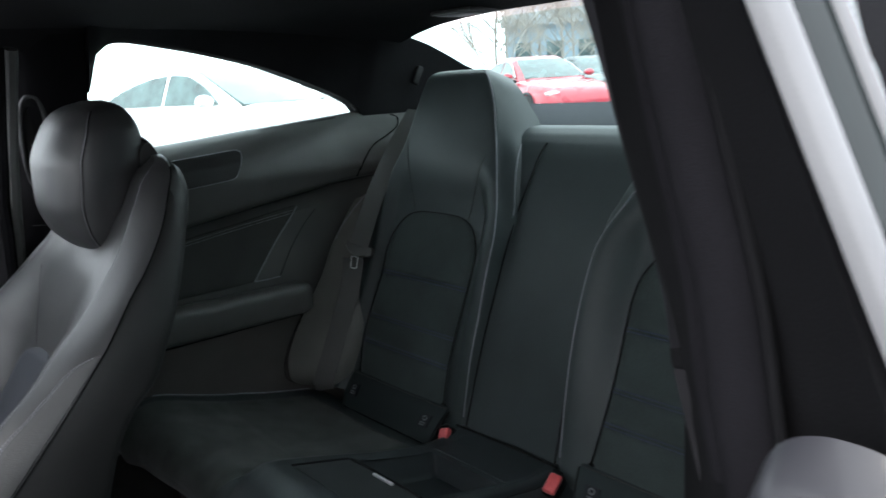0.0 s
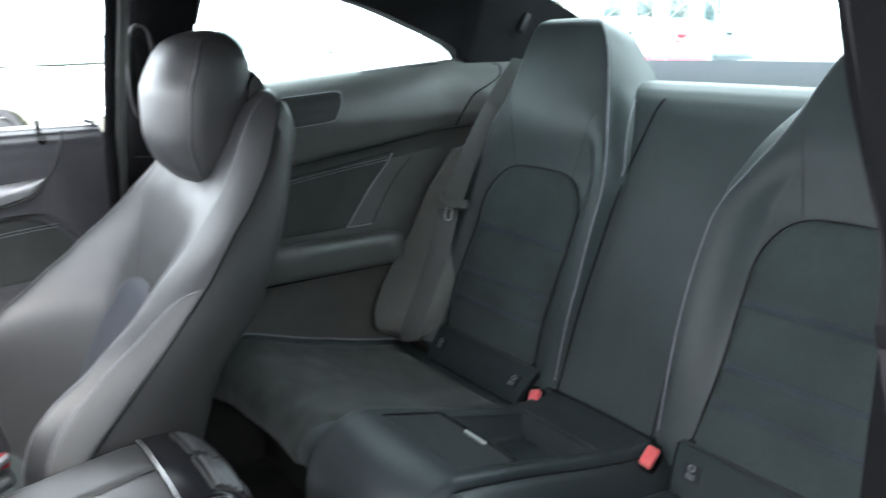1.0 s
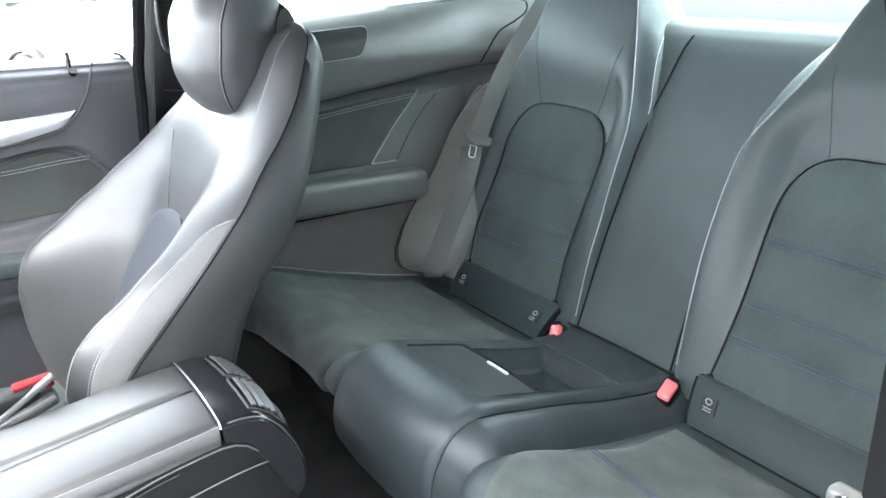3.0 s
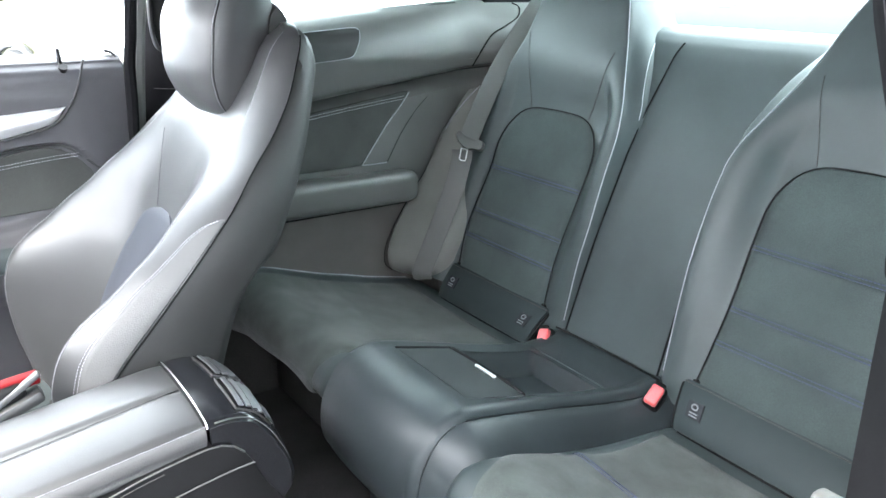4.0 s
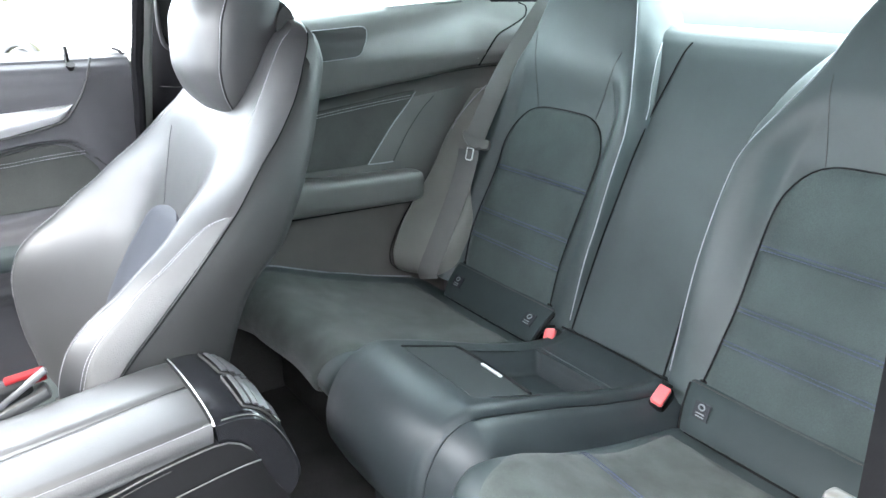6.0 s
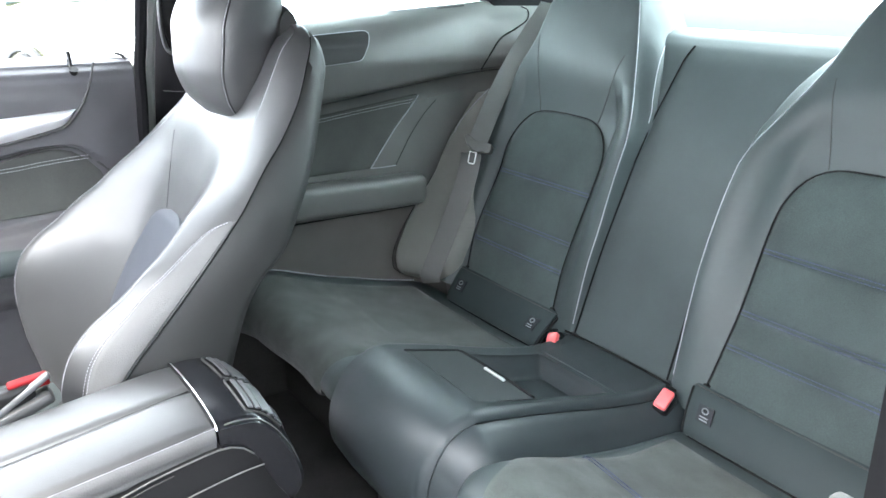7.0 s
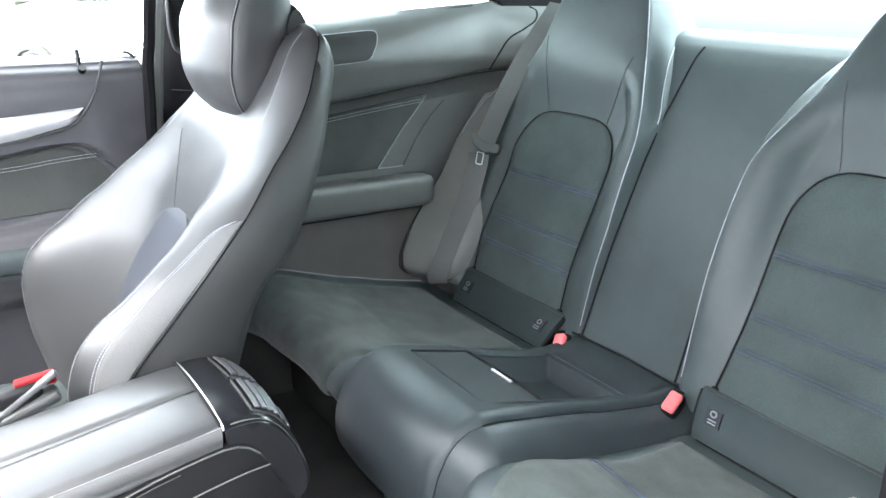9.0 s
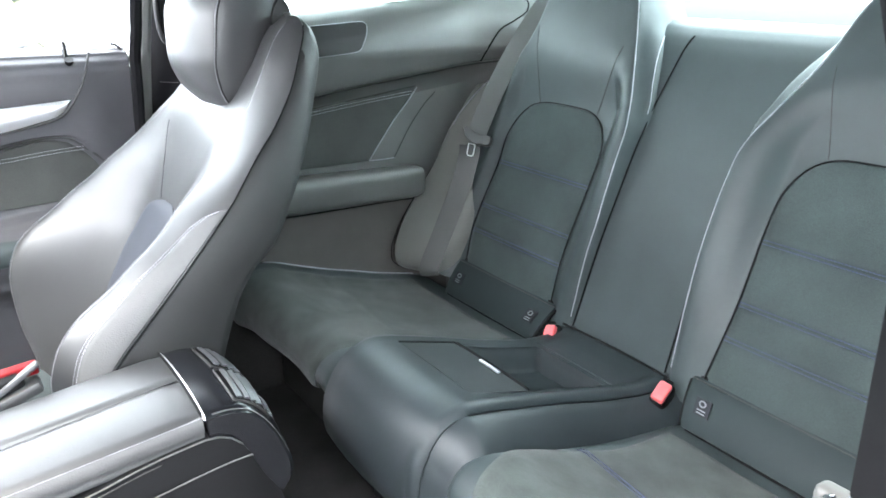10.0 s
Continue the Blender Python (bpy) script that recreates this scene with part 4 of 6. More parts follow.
piece("backrest", ring_loft([front_pad_loop(z) for z in heights]), DAYLIT_LEATHER, front_seat)
piece("back_shell", ring_loft([front_shell_loop(z) for z in heights[6:]]), SHELL, front_seat, "smooth dark grey back and side shell")


for side in (-1, 1):
    ridge = [(SC + side * (curve(SEAT_K, z) + 0.0015), curve(SEAT_B, z) - 0.0002, z) for z in [0.60 + 0.46 * k / 40 for k in range(41)]]
    piece("edge_stitching", stitches(ridge, 0.0032, 0.0011, 0.00045), THREAD, front_seat, "pale contrast stitching")
    groove = [(SC + side * (curve(SEAT_W, z) - 0.0012), min(max(curve(SEAM_Y, z), curve(SEAT_R, z) + 0.01), curve(SEAT_B, z) - 0.012) - 0.001, z) for z in [0.56 + 0.495 * k / 40 for k in range(41)]]
    piece("shell_seam", tube(flow(groove, 70), 0.0014, 5), DARK_SEAM_SHADE, front_seat)
    # grained lower wing, set on the bolster's flank
    def wing(u, v, h=0.0022, side=side):
        z = 0.60 + 0.232 * v
        w, yr, yb, yc, ys = front_half(z)
        front_y = curve([(0.60, 0.852), (0.631, 0.845), (0.663, 0.835), (0.684, 0.823), (0.706, 0.803), (0.727, 0.779), (0.749, 0.755), (0.767, 0.732), (0.792, 0.700), (0.812, 0.676), (0.826, 0.655), (0.832, 0.641)], z)
        y = ys + 0.003 + max(0.001, front_y - ys - 0.003) * u
        x = flank_x(y, z)
        e = min(1, 9 * min(u, 1 - u))
        return Vector((SC + side * (x + h * math.sqrt(max(0, 1 - (1 - e) ** 2))), y, z))
    piece("side_wing", pad(lambda u, v: wing(u, v, 0.003), lambda u, v: wing(u, v, -0.004), 14, 30), GRAINED, front_seat, "coarse-grained leather side wing")
    for off in (0.0, 0.0045):
        edge = [wing(1.0, k / 30, 0.002) + Vector((side * 0.0018, off - 0.001, 0)) for k in range(31)]
        piece("wing_stitching", stitches(edge, 0.0032, 0.0011, 0.00048), THREAD, front_seat, "pale contrast stitching")


def front_face(x, z, h=0.0):
    y = curve(front_inner(z)[::-1], abs(x - SC))
    return Vector((x, y + 0.9 * h, z + 0.4 * h))


def front_insert(u, v):
    z = 0.47 + 0.312 * v
    top = (max(0, 1 - max(0, (v - 0.84) / 0.16) ** 3)) ** 0.5
    half = curve([(0.47, 0.125), (0.60, 0.128), (0.69, 0.118), (0.74, 0.100), (0.785, 0.082)], z) * max(0.25, top)
    e = min(1, 12 * min(u, 1 - u, (1 - v) * 1.3))
    return front_face(SC + (u - 0.5) * 2 * half, z, 0.007 * math.sqrt(max(0, 1 - (1 - e) ** 2)))


piece("insert", pad(front_insert, lambda u, v: front_insert(u, v) - Vector((0, 0.012, 0.004)), 26, 40), INSERT_LEATHER, front_seat, "dark blue-grey perforated leather insert")
pts = [front_face(SC + 0.041 + 0.075 * k / 14, 0.780 + 0.112 * k / 14, 0.0004) for k in range(15)]
piece("panel_seam", tube(pts, 0.0007, 5), PLASTIC, front_seat)

# seat base in front of the backrest
def base_top(u, v):
    x = 0.125 + 0.49 * u
    y = 0.74 + 0.56 * v
    a = abs(u - 0.5) * 2
    z = 0.385 + 0.045 * v + 0.060 * eased([(0.55, 0), (0.85, 1), (0.97, 0.75), (1.0, 0.2)], a) - 0.05 * max(0, (v - 0.9) / 0.1) ** 2
    return Vector((x, y, z))


piece("seat_base", pad(base_top, lambda u, v: Vector((0.14 + 0.46 * u, 0.76 + 0.5 * v, 0.32)), 40, 24), LEATHER, front_seat)
piece("seat_rail", rounded_box((0.40, 0.5, 0.05), (SC, 1.0, 0.305), 0.01), PLASTIC, front_seat)

# headrest: a closed loft by heights, with a seam at its front corners
HC = 0.3655
HEAD_F = [(0.918, 0.540), (0.924, 0.556), (0.935, 0.573), (0.968, 0.603), (1.01, 0.616), (1.064, 0.615), (1.118, 0.593), (1.14, 0.574), (1.151, 0.552), (1.157, 0.525)]
HEAD_R = [(0.918, 0.532), (0.935, 0.521), (0.968, 0.513), (1.01, 0.500), (1.06, 0.486), (1.10, 0.476), (1.13, 0.484), (1.15, 0.500), (1.157, 0.515)]
HEAD_W = [(0.918, 0.0415), (0.926, 0.0665), (0.94, 0.0845), (0.97, 0.0975), (1.06, 0.1065), (1.11, 0.1035), (1.14, 0.0885), (1.152, 0.0705), (1.157, 0.0465)]


def head_half(z):
    f, r, w = curve(HEAD_F, z), curve(HEAD_R, z), curve(HEAD_W, z)
    k = (f - r) / 0.125
    return [(0, f), (w * 0.3, f - 0.002 * k), (w * 0.55, f - 0.008 * k), (w * 0.75, f - 0.017 * k), (w * 0.88, f - 0.027 * k), (w * 0.945, f - 0.035 * k), (w * 0.985, f - 0.045 * k), (w, f - 0.060 * k), (w * 0.995, f - 0.085 * k), (w * 0.97, r + 0.022 * k), (w * 0.90, r + 0.008 * k), (w * 0.7, r + 0.001), (w * 0.35, r), (0, r)]


def head_loop(z):
    h = head_half(z)
    return [Vector((HC - a, b, z)) for a, b in h] + [Vector((HC + a, b, z)) for a, b in h[-2:0:-1]]


zs = [0.918 + 0.239 * k / 44 for k in range(45)]
headrest = piece("headrest", ring_loft([head_loop(z) for z in zs]), DAYLIT_LEATHER, front_seat, "rounded black leather headrest")
for side in (-1, 1):
    line = []
    for z in [0.928 + 0.214 * k / 40 for k in range(41)]:
        a, b = head_half(z)[5]
        line.append((HC + side * (a + 0.0006), b + 0.0006, z))
    piece("headrest_stitching", stitches(line, 0.0030, 0.0010, 0.00042), THREAD, headrest, "pale contrast stitching", at=front_seat)
    piece("headrest_seam", tube([(x + side * 0.0002, y - 0.0025, z) for x, y, z in line], 0.0010, 5), DARK_SEAM_SHADE, headrest, at=front_seat)
for side in (-1, 1):
    piece("headrest_post", tube([(HC + side * 0.055, 0.530, 0.90), (HC + side * 0.055, 0.532, 0.95)], 0.006, 8), CHROME, front_seat, "steel headrest post")
piece("rear_hump", ring_loft([[Vector((HC + 0.100 * k, 0.478 + (0.022 * math.cos(q)) * (1 - 0.3 * abs(k) ** 3), 1.055 + 0.050 * math.sin(q) * (1 - 0.3 * abs(k) ** 3))) for q in [2 * math.pi * i / 20 for i in range(20)]]
                              for k in (-1, -0.98, -0.9, -0.75, -0.4, 0, 0.4, 0.75, 0.9, 0.98, 1)]), SHELL, front_seat, "rounded shell hump behind the headrest")

# passenger buckle on its stalk
buckle = thing("front_belt_buckle", (0.118, 0.93, 0.60), "red-buttoned front belt buckle on a steel stalk beside the seat", "belt buckle")
piece("housing", rounded_box((0.024, 0.052, 0.026), (0.118, 0.925, 0.655), 0.007, pose(0, 0, 0, -8), 3), CONSOLE_PLASTIC, buckle)
piece("release_button", rounded_box((0.018, 0.046, 0.014), (0.121, 0.905, 0.667), 0.003, pose(0, 0, 0, -6), 3), SHADED_RED, buckle, "red release button")
piece("stalk", rounded_box((0.012, 0.085, 0.008), (0.108, 0.918, 0.657), 0.003, pose(0, 0, 0, -32), 2), SLAT, buckle, "steel stalk")
piece("bracket", rounded_box((0.030, 0.07, 0.016), (0.112, 0.915, 0.640), 0.005, pose(0, 0, 0, -20), 2), PLASTIC, buckle, "grey bracket")

# driver's seat, tipped forward for entry to the rear; unseen, added to block windscreen light
def driver_seat():
    ob = thing("driver_seat", (-0.37, 1.2, 0.3), "unseen black leather driver's seat, tipped forward, added to block windscreen light", "car seat")
    def base(u, v):
        a = abs(u - 0.5) * 2
        return Vector((-0.37 + (u - 0.5) * 0.48, 1.02 + 0.50 * v, 0.40 + 0.04 * v + 0.05 * eased([(0.6, 0), (0.88, 1), (1.0, 0.3)], a) - 0.05 * max(0, (v - 0.88) / 0.12) ** 2))
    piece("seat_base", pad(base, lambda u, v: Vector((-0.37 + (u - 0.5) * 0.46, 1.04 + 0.46 * v, 0.31)), 24, 16), LEATHER, ob)
    lean = Vector((0, 0.52, 0.85)).normalized()
    out = Vector((0, -lean.z, lean.y))
    loops = []
    for k in range(21):
        t = k / 20
        half = curve([(0, 0.23), (0.35, 0.265), (0.6, 0.25), (0.85, 0.19), (1.0, 0.12)], t)
        deep = curve([(0, 0.07), (0.4, 0.075), (0.85, 0.05), (1.0, 0.02)], t)
        mid = Vector((-0.37, 1.07, 0.47)) + lean * (0.56 * t)
        loops.append([mid + Vector((half * math.copysign(abs(math.cos(q)) ** 0.5, math.cos(q)), 0, 0)) + out * (deep * math.copysign(abs(math.sin(q)) ** 0.6, math.sin(q))) for q in [2 * math.pi * i / 28 for i in range(28)]])
    piece("backrest", ring_loft(loops), LEATHER, ob)
    piece("headrest", rounded_box((0.22, 0.11, 0.20), (-0.37, 1.44, 1.03), 0.05, pose(0, 0, 0, -31), 4), LEATHER, ob)
    piece("seat_rail", rounded_box((0.40, 0.44, 0.04), (-0.37, 1.27, 0.30), 0.01), PLASTIC, ob)


driver_seat()


# Unseen dashboard, added with the driver's seat to block low windscreen light.
def dash(u, v):
    x = (u - 0.5) * 1.38
    line = CROWN[round(v * 24)]
    return Vector((x, line.y, line.z))


CROWN = flow([(0, 1.50, 0.60), (0, 1.47, 0.72), (0, 1.46, 0.86), (0, 1.49, 0.93), (0, 1.56, 0.955), (0, 1.70, 0.965), (0, 1.80, 0.96)], 24)
tagged(part("dashboard", pad(dash, lambda u, v: Vector((dash(u, v).x, 1.805, max(0.60, dash(u, v).z - 0.03))), 20, 24), PLASTIC), "plain black dashboard, unseen, added to block low windscreen light", "dashboard", kind="structure")

# ---- front centre armrest and console ----
front_console = thing("front_console", (0, 0.95, 0.3), "front centre console with split leather armrest and glossy black rear cap", "centre console")


def arm_z(x, y):
    return 0.6680 - (0.0080 if x < 0 else 0.0045) * (abs(x) / 0.088) ** 2.4 - 0.125 * (y - 0.745)


def split_x(y):
    """Inner edge of the near lid: the split between the lids widens forwards."""
    return -0.0012 - 0.045 * max(0, y - 0.76)


def arm_lid(near):
    def top(u, v):
        y = 0.7455 + 0.50 * v
        x0, x1 = (-0.0875, split_x(y)) if near else (0.0005, 0.0875)
        x = x0 + (x1 - x0) * u
        inner = min(1, 8 * (1 - u if near else u)) - 1
        outer = min(1, 9 * (u if near else 1 - u)) - 1
        rear = min(1, 16 * v) - 1
        return Vector((x, y, arm_z(x, y) - 0.003 * inner * inner - 0.003 * outer * outer - 0.003 * rear * rear))
    return pad(top, lambda u, v: top(u, v) - Vector((0, 0, 0.030)), 24, 26)


def lid_bevel(u, v):
    y = 0.7465 + 0.49 * v
    a, b = Vector((0.0006, y, arm_z(0, y) - 0.0030)), Vector((split_x(y), y, arm_z(0, y) - 0.0045))
    return a.lerp(b, u)


piece("armrest_lid", arm_lid(True), DAYLIT_LEATHER, front_console, "padded leather armrest lid")
piece("armrest_lid", arm_lid(False), DAYLIT_LEATHER, front_console, "padded leather armrest lid")
piece("lid_bevel", pad(lid_bevel, lambda u, v: lid_bevel(u, v) - Vector((0, 0, 0.01)), 3, 20), GRAINED, front_console)


def arm_side(u, v):
    """Grained side below the lid's stitched edge."""
    y = 0.7455 + 0.50 * u
    z = arm_z(-0.0875, y) - 0.003 - 0.026 * v
    return Vector((-0.0880 - 0.0030 * math.sin(math.pi * min(1, 1.25 * v)) ** 0.7 - 0.0015 * v, y, z))


piece("armrest_side", pad(arm_side, lambda u, v: arm_side(u, v) + Vector((0.012, 0, 0)), 24, 10), GRAINED, front_console, "coarse-grained leather armrest side")
edge = [arm_side(k / 40, 0.0) + Vector((-0.0006, 0, 0.0004)) for k in range(41)]
piece("edge_stitching", stitches(edge, 0.0019, 0.0008, 0.00032), PIPING, front_console, "pale contrast stitching")
seam = [(split_x(y) + 0.0006, y, arm_z(0, y) - 0.0036) for y in [0.748 + 0.49 * k / 20 for k in range(21)]]
piece("lid_gap", tube(seam, 0.0010, 5), DARK_SEAM_SHADE, front_console)
piece("rear_joint", tube([(x, 0.7462, arm_z(x, 0.746) - 0.0008) for x in [-0.088 + 0.176 * k / 16 for k in range(17)]], 0.0018, 5), DARK_SEAM_SHADE, front_console)

# rear cap: a curved crown with crisp side edges
CAP = flow([(0, 0.7435, 0.6685), (0, 0.720, 0.6690), (0, 0.700, 0.6655), (0, 0.684, 0.657), (0, 0.668, 0.640), (0, 0.653, 0.615), (0, 0.641, 0.586), (0, 0.636, 0.562), (0, 0.640, 0.542), (0, 0.652, 0.526), (0, 0.668, 0.514), (0, 0.690, 0.505)], 40)


def cap_top(u, v, h=0.0):
    i = min(39, int(v * 40))
    p = CAP[i].lerp(CAP[i + 1], v * 40 - i)
    t = (CAP[i + 1] - CAP[i]).normalized()
    nrm = Vector((0, t.z, -t.y))
    x = (u - 0.5) * 0.188
    a = abs(x) / 0.094
    return Vector((x, 0, 0)) + p + nrm * (h - 0.0085 * a ** 2.4 - 0.0045 * max(0, (a - 0.95) / 0.05) ** 2)


piece("rear_cap", pad(cap_top, lambda u, v: cap_top(u, v).lerp(Vector(((u - 0.5) * 0.18, 0.735, 0.56)), 0.7), 40, 44), GLOSSY, front_console, "satin black plastic rear cap")
# Pale tube laid along the cap's edge as a fixed highlight.
rim = [cap_top(0.012, 0.03 + 0.55 * k / 40, 0.0006) for k in range(41)]
piece("cap_highlight", tube(rim, lambda t: 0.0010 * (1 - 0.8 * t), 6), GREY_PLASTIC, front_console, "pale line painting the highlight on the cap edge")
arc = [(-0.0935, 0.7445, 0.6565)] + [(x, 0.7445, 0.6690 - 0.0085 * (abs(x) / 0.094) ** 2.4 + 0.0006) for x in (-0.087, -0.075, -0.06, -0.04, -0.02, 0, 0.02, 0.04, 0.06, 0.075, 0.088)]
piece("chrome_strip", tube(flow(arc, 70), 0.0010, 6), SILVER, front_console, "bright chrome strip")


def vent_at(x, a, h=0.0):
    """A point over the cap's crown; a from 0 (armrest side) to 1 (rear)."""
    return cap_top(0.5 + x / 0.188, 0.155 + 0.225 * a, h)


for x in (0.043, -0.041):
    vent = piece("air_vent", pad(lambda u, v: vent_at(x - 0.037 + 0.074 * u, v, 0.0006), lambda u, v: vent_at(x - 0.037 + 0.074 * u, v, -0.010), 12, 12), DARK_SEAM_SHADE, front_console, "rear air vent")
    for k in range(4):
        pts = [vent_at(x - 0.034 + 0.068 * i / 8, 0.13 + 0.17 * k, 0.0034) for i in range(9)]
        piece("slat", ribbon(pts, [(0, 1, 0.35)] * 9, 0.0062, 0.0016), SLAT, vent, at=front_console)
    tab = [vent_at(x + a, b, 0.0036) for a, b in ((-0.036, 0.80), (-0.002, 0.80), (-0.002, 1.06), (-0.036, 1.06))]
    plate_bm = bmesh.new()
    ring_loft([[q + Vector((0, -0.001, -0.004)) for q in tab], tab, [q.lerp(sum(tab, Vector()) / 4, 0.12) + Vector((0, -0.0008, 0.0012)) for q in tab]], True, plate_bm)
    plate_ob = piece("thumb_tab", plate_bm, SLAT, vent, "grey thumb wheel plate", at=front_console)
    piece("tab_edge", tube([tab[0], tab[0].lerp(tab[3], 0.5), tab[3]], 0.0013, 6), CHROME, vent, "chrome edge of the thumb wheel", at=front_console)
    rim = [vent_at(x + a, b, 0.0016) for a, b in ((-0.037, 0.0), (0, -0.03), (0.037, 0.0), (0.038, 0.5), (0.037, 1.0), (0, 1.03), (-0.037, 1.0), (-0.038, 0.5))]
    piece("vent_rim", tube(flow(rim + rim[:1], 40)[:-1], 0.0016, 5, closed=True), SHELL, vent, at=front_console)

ARC = [(1.30, 0.535), (1.0, 0.584), (0.90, 0.603), (0.856, 0.612), (0.826, 0.620), (0.796, 0.626), (0.764, 0.631), (0.745, 0.633), (0.728, 0.631), (0.712, 0.622), (0.700, 0.606), (0.688, 0.578), (0.675, 0.553), (0.662, 0.531), (0.648, 0.47), (0.640, 0.38), (0.636, 0.30)]


def console_flank(u, v):
    line = CONSOLE_ARC[round(u * 60)]
    return Vector((-0.0955 - 0.005 * math.sin(math.pi * v) - 0.010 * (1 - v), line.y, 0.285 + (line.z - 0.285) * v))


CONSOLE_ARC = flow([(0, a, b) for a, b in ARC], 60)
piece("side_panel", pad(console_flank, lambda u, v: console_flank(u, v) + Vector((0.165, 0, 0)), 60, 14), CONSOLE_PLASTIC, front_console, "black plastic console side")
piece("arc_trim", tube([(-0.0965, p.y, p.z) for p in CONSOLE_ARC[:40]], 0.0011, 6), GREY_PLASTIC, front_console, "bright edge of the console side")
piece("trim_line", tube([(-0.0985, p.y + 0.004, p.z - 0.0065) for p in CONSOLE_ARC[:34]], 0.0008, 6), SHELL, front_console)
low_line = flow([(-0.1015, a, b) for a, b in ((1.20, 0.50), (1.0, 0.55), (0.88, 0.573), (0.801, 0.586), (0.756, 0.594), (0.720, 0.599), (0.696, 0.600))], 50)
piece("trim_line", tube(low_line, 0.0010, 6), GREY_PLASTIC, front_console, "bright line along the console side")

# ---- right-hand door and pillar ----
door = thing("door_right", (0.70, 0.95, 0.35), "closed black-trimmed coupe door with aluminium strip and stitched panel", "car door", kind="structure")


def door_x(y, z):
    k = [(0.33, 0.70), (0.55, 0.695), (0.60, 0.66), (0.645, 0.640), (0.685, 0.640), (0.705, 0.668), (0.72, 0.690), (0.80, 0.694), (0.842, 0.690), (0.852, 0.672), (0.90, 0.666), (0.930, 0.664), (0.953, 0.668), (0.972, 0.677), (0.987, 0.690), (0.996, 0.706)]
    drop = curve([(0.62, 0.10), (0.671, 0.052), (0.705, 0.021), (0.722, 0.007), (0.745, 0.0), (0.80, 0.002), (0.842, 0.009), (1.3, 0.03)], y)
    return eased(k, z + drop * min(1, max(0, (0.945 - z) / 0.075)))


def door_face(u, v):
    rows = [0.33, 0.45, 0.55, 0.58, 0.60, 0.62, 0.635, 0.65, 0.67, 0.685, 0.695, 0.705, 0.715, 0.74, 0.78, 0.82, 0.838, 0.844, 0.848, 0.853, 0.87, 0.90, 0.93, 0.95, 0.965, 0.975, 0.984, 0.99, 0.994, 0.996]
    y = 0.612 + 0.85 * u
    i = min(28, int(v * 29))
    z = rows[i] + (rows[i + 1] - rows[i]) * (v * 29 - i)
    rear = max(0, (0.70 - y) / 0.09)
    return Vector((door_x(y, z) + (0.690 - door_x(y, z)) * min(1, rear) * (1 - 0.65 * eased([(0.80, 0), (0.95, 1)], z)), y, z))


piece("panel", pad(door_face, lambda u, v: Vector((0.775, door_face(u, v).y, door_face(u, v).z)), 90, 87), DOOR_PAD, door, "black moulded door panel")


def strip(u, v):
    y = 0.722 + 0.5 * u
    top = curve([(0.70, 0.915), (0.782, 0.909), (0.834, 0.906), (1.3, 0.88)], y)
    low = curve([(0.722, 0.9125), (0.728, 0.902), (0.744, 0.887), (0.786, 0.876), (0.841, 0.865), (1.3, 0.82)], y)
    return Vector((0.6635 - 0.004 * math.sin(math.pi * v), y, low + (top - low) * v))


piece("aluminium_strip", pad(strip, lambda u, v: strip(u, v) + Vector((0.012, 0, 0)), 40, 6), SILVER, door, "brushed aluminium trim strip")
pts = flow([(0.676, 0.679, 0.992), (0.664, 0.690, 0.963), (0.662, 0.705, 0.929), (0.663, 0.728, 0.896), (0.664, 0.749, 0.881), (0.666, 0.80, 0.869), (0.667, 0.90, 0.852)], 40)
piece("pad_seam", tube(pts, 0.0022, 5), RUBBER, door)
# Dark tube stands for the shadow line along the door panel's step.
crease = flow([(0.70, 1.25, 0.80), (0.70, 0.95, 0.822), (0.69, 0.842, 0.835), (0.69, 0.805, 0.842), (0.69, 0.768, 0.846), (0.69, 0.740, 0.844), (0.69, 0.722, 0.838), (0.69, 0.705, 0.823), (0.69, 0.687, 0.807), (0.69, 0.671, 0.792), (0.69, 0.65, 0.77)], 50)
piece("panel_crease_shade", tube([(door_x(p.y, p.z) - 0.0005, p.y, p.z) for p in crease], 0.0028, 6), RUBBER, door)
low = [(1.30, 0.79), (0.95, 0.817), (0.842, 0.830), (0.805, 0.837), (0.768, 0.841), (0.744, 0.838), (0.726, 0.830), (0.708, 0.814), (0.690, 0.795), (0.680, 0.766), (0.700, 0.730), (1.30, 0.722)]
piece("lower_insert", prism([(p.x, p.y) for p in flow([(a, b, 0) for a, b in low + low[:1]], 70)][:-1], lambda y, z, h: Vector((door_x(y, z) - 0.001 - h, y, z)), height=0.004), TRIM_SUEDE, door, "dark microsuede lower door panel")
for off in (0.0, 0.006):
    line = flow([(0, 0.708, 0.826 - off), (0, 0.75, 0.8235 - off), (0, 0.794, 0.820 - off), (0, 0.867, 0.814 - off), (0, 1.2, 0.80 - off)], 30)
    piece("panel_stitching", stitches([(door_x(p.y, p.z) - 0.0062, p.y, p.z) for p in line], 0.0036, 0.0013, 0.0005), THREAD, door)
pin = piece("lock_pin", tube([(0.690, 0.716, 0.980), (0.690, 0.716, 1.004), (0.690, 0.717, 1.012)], lambda t: 0.0045 - 0.0012 * t, 8), GLOSSY, door, "black door lock pin")
piece("pin_collar", tube([(0.683, 0.713, 0.972), (0.676, 0.713, 0.9815)], lambda t: 0.0062 + 0.0015 * t, 16), CONSOLE_PLASTIC, door, "dark collar of the lock pin")
piece("corner_seal", tube(flow([(0.703, 0.636, 1.004), (0.700, 0.626, 1.001), (0.699, 0.617, 0.991), (0.698, 0.607, 0.974), (0.698, 0.604, 0.950)], 20), 0.0028, 6), RUBBER, door)
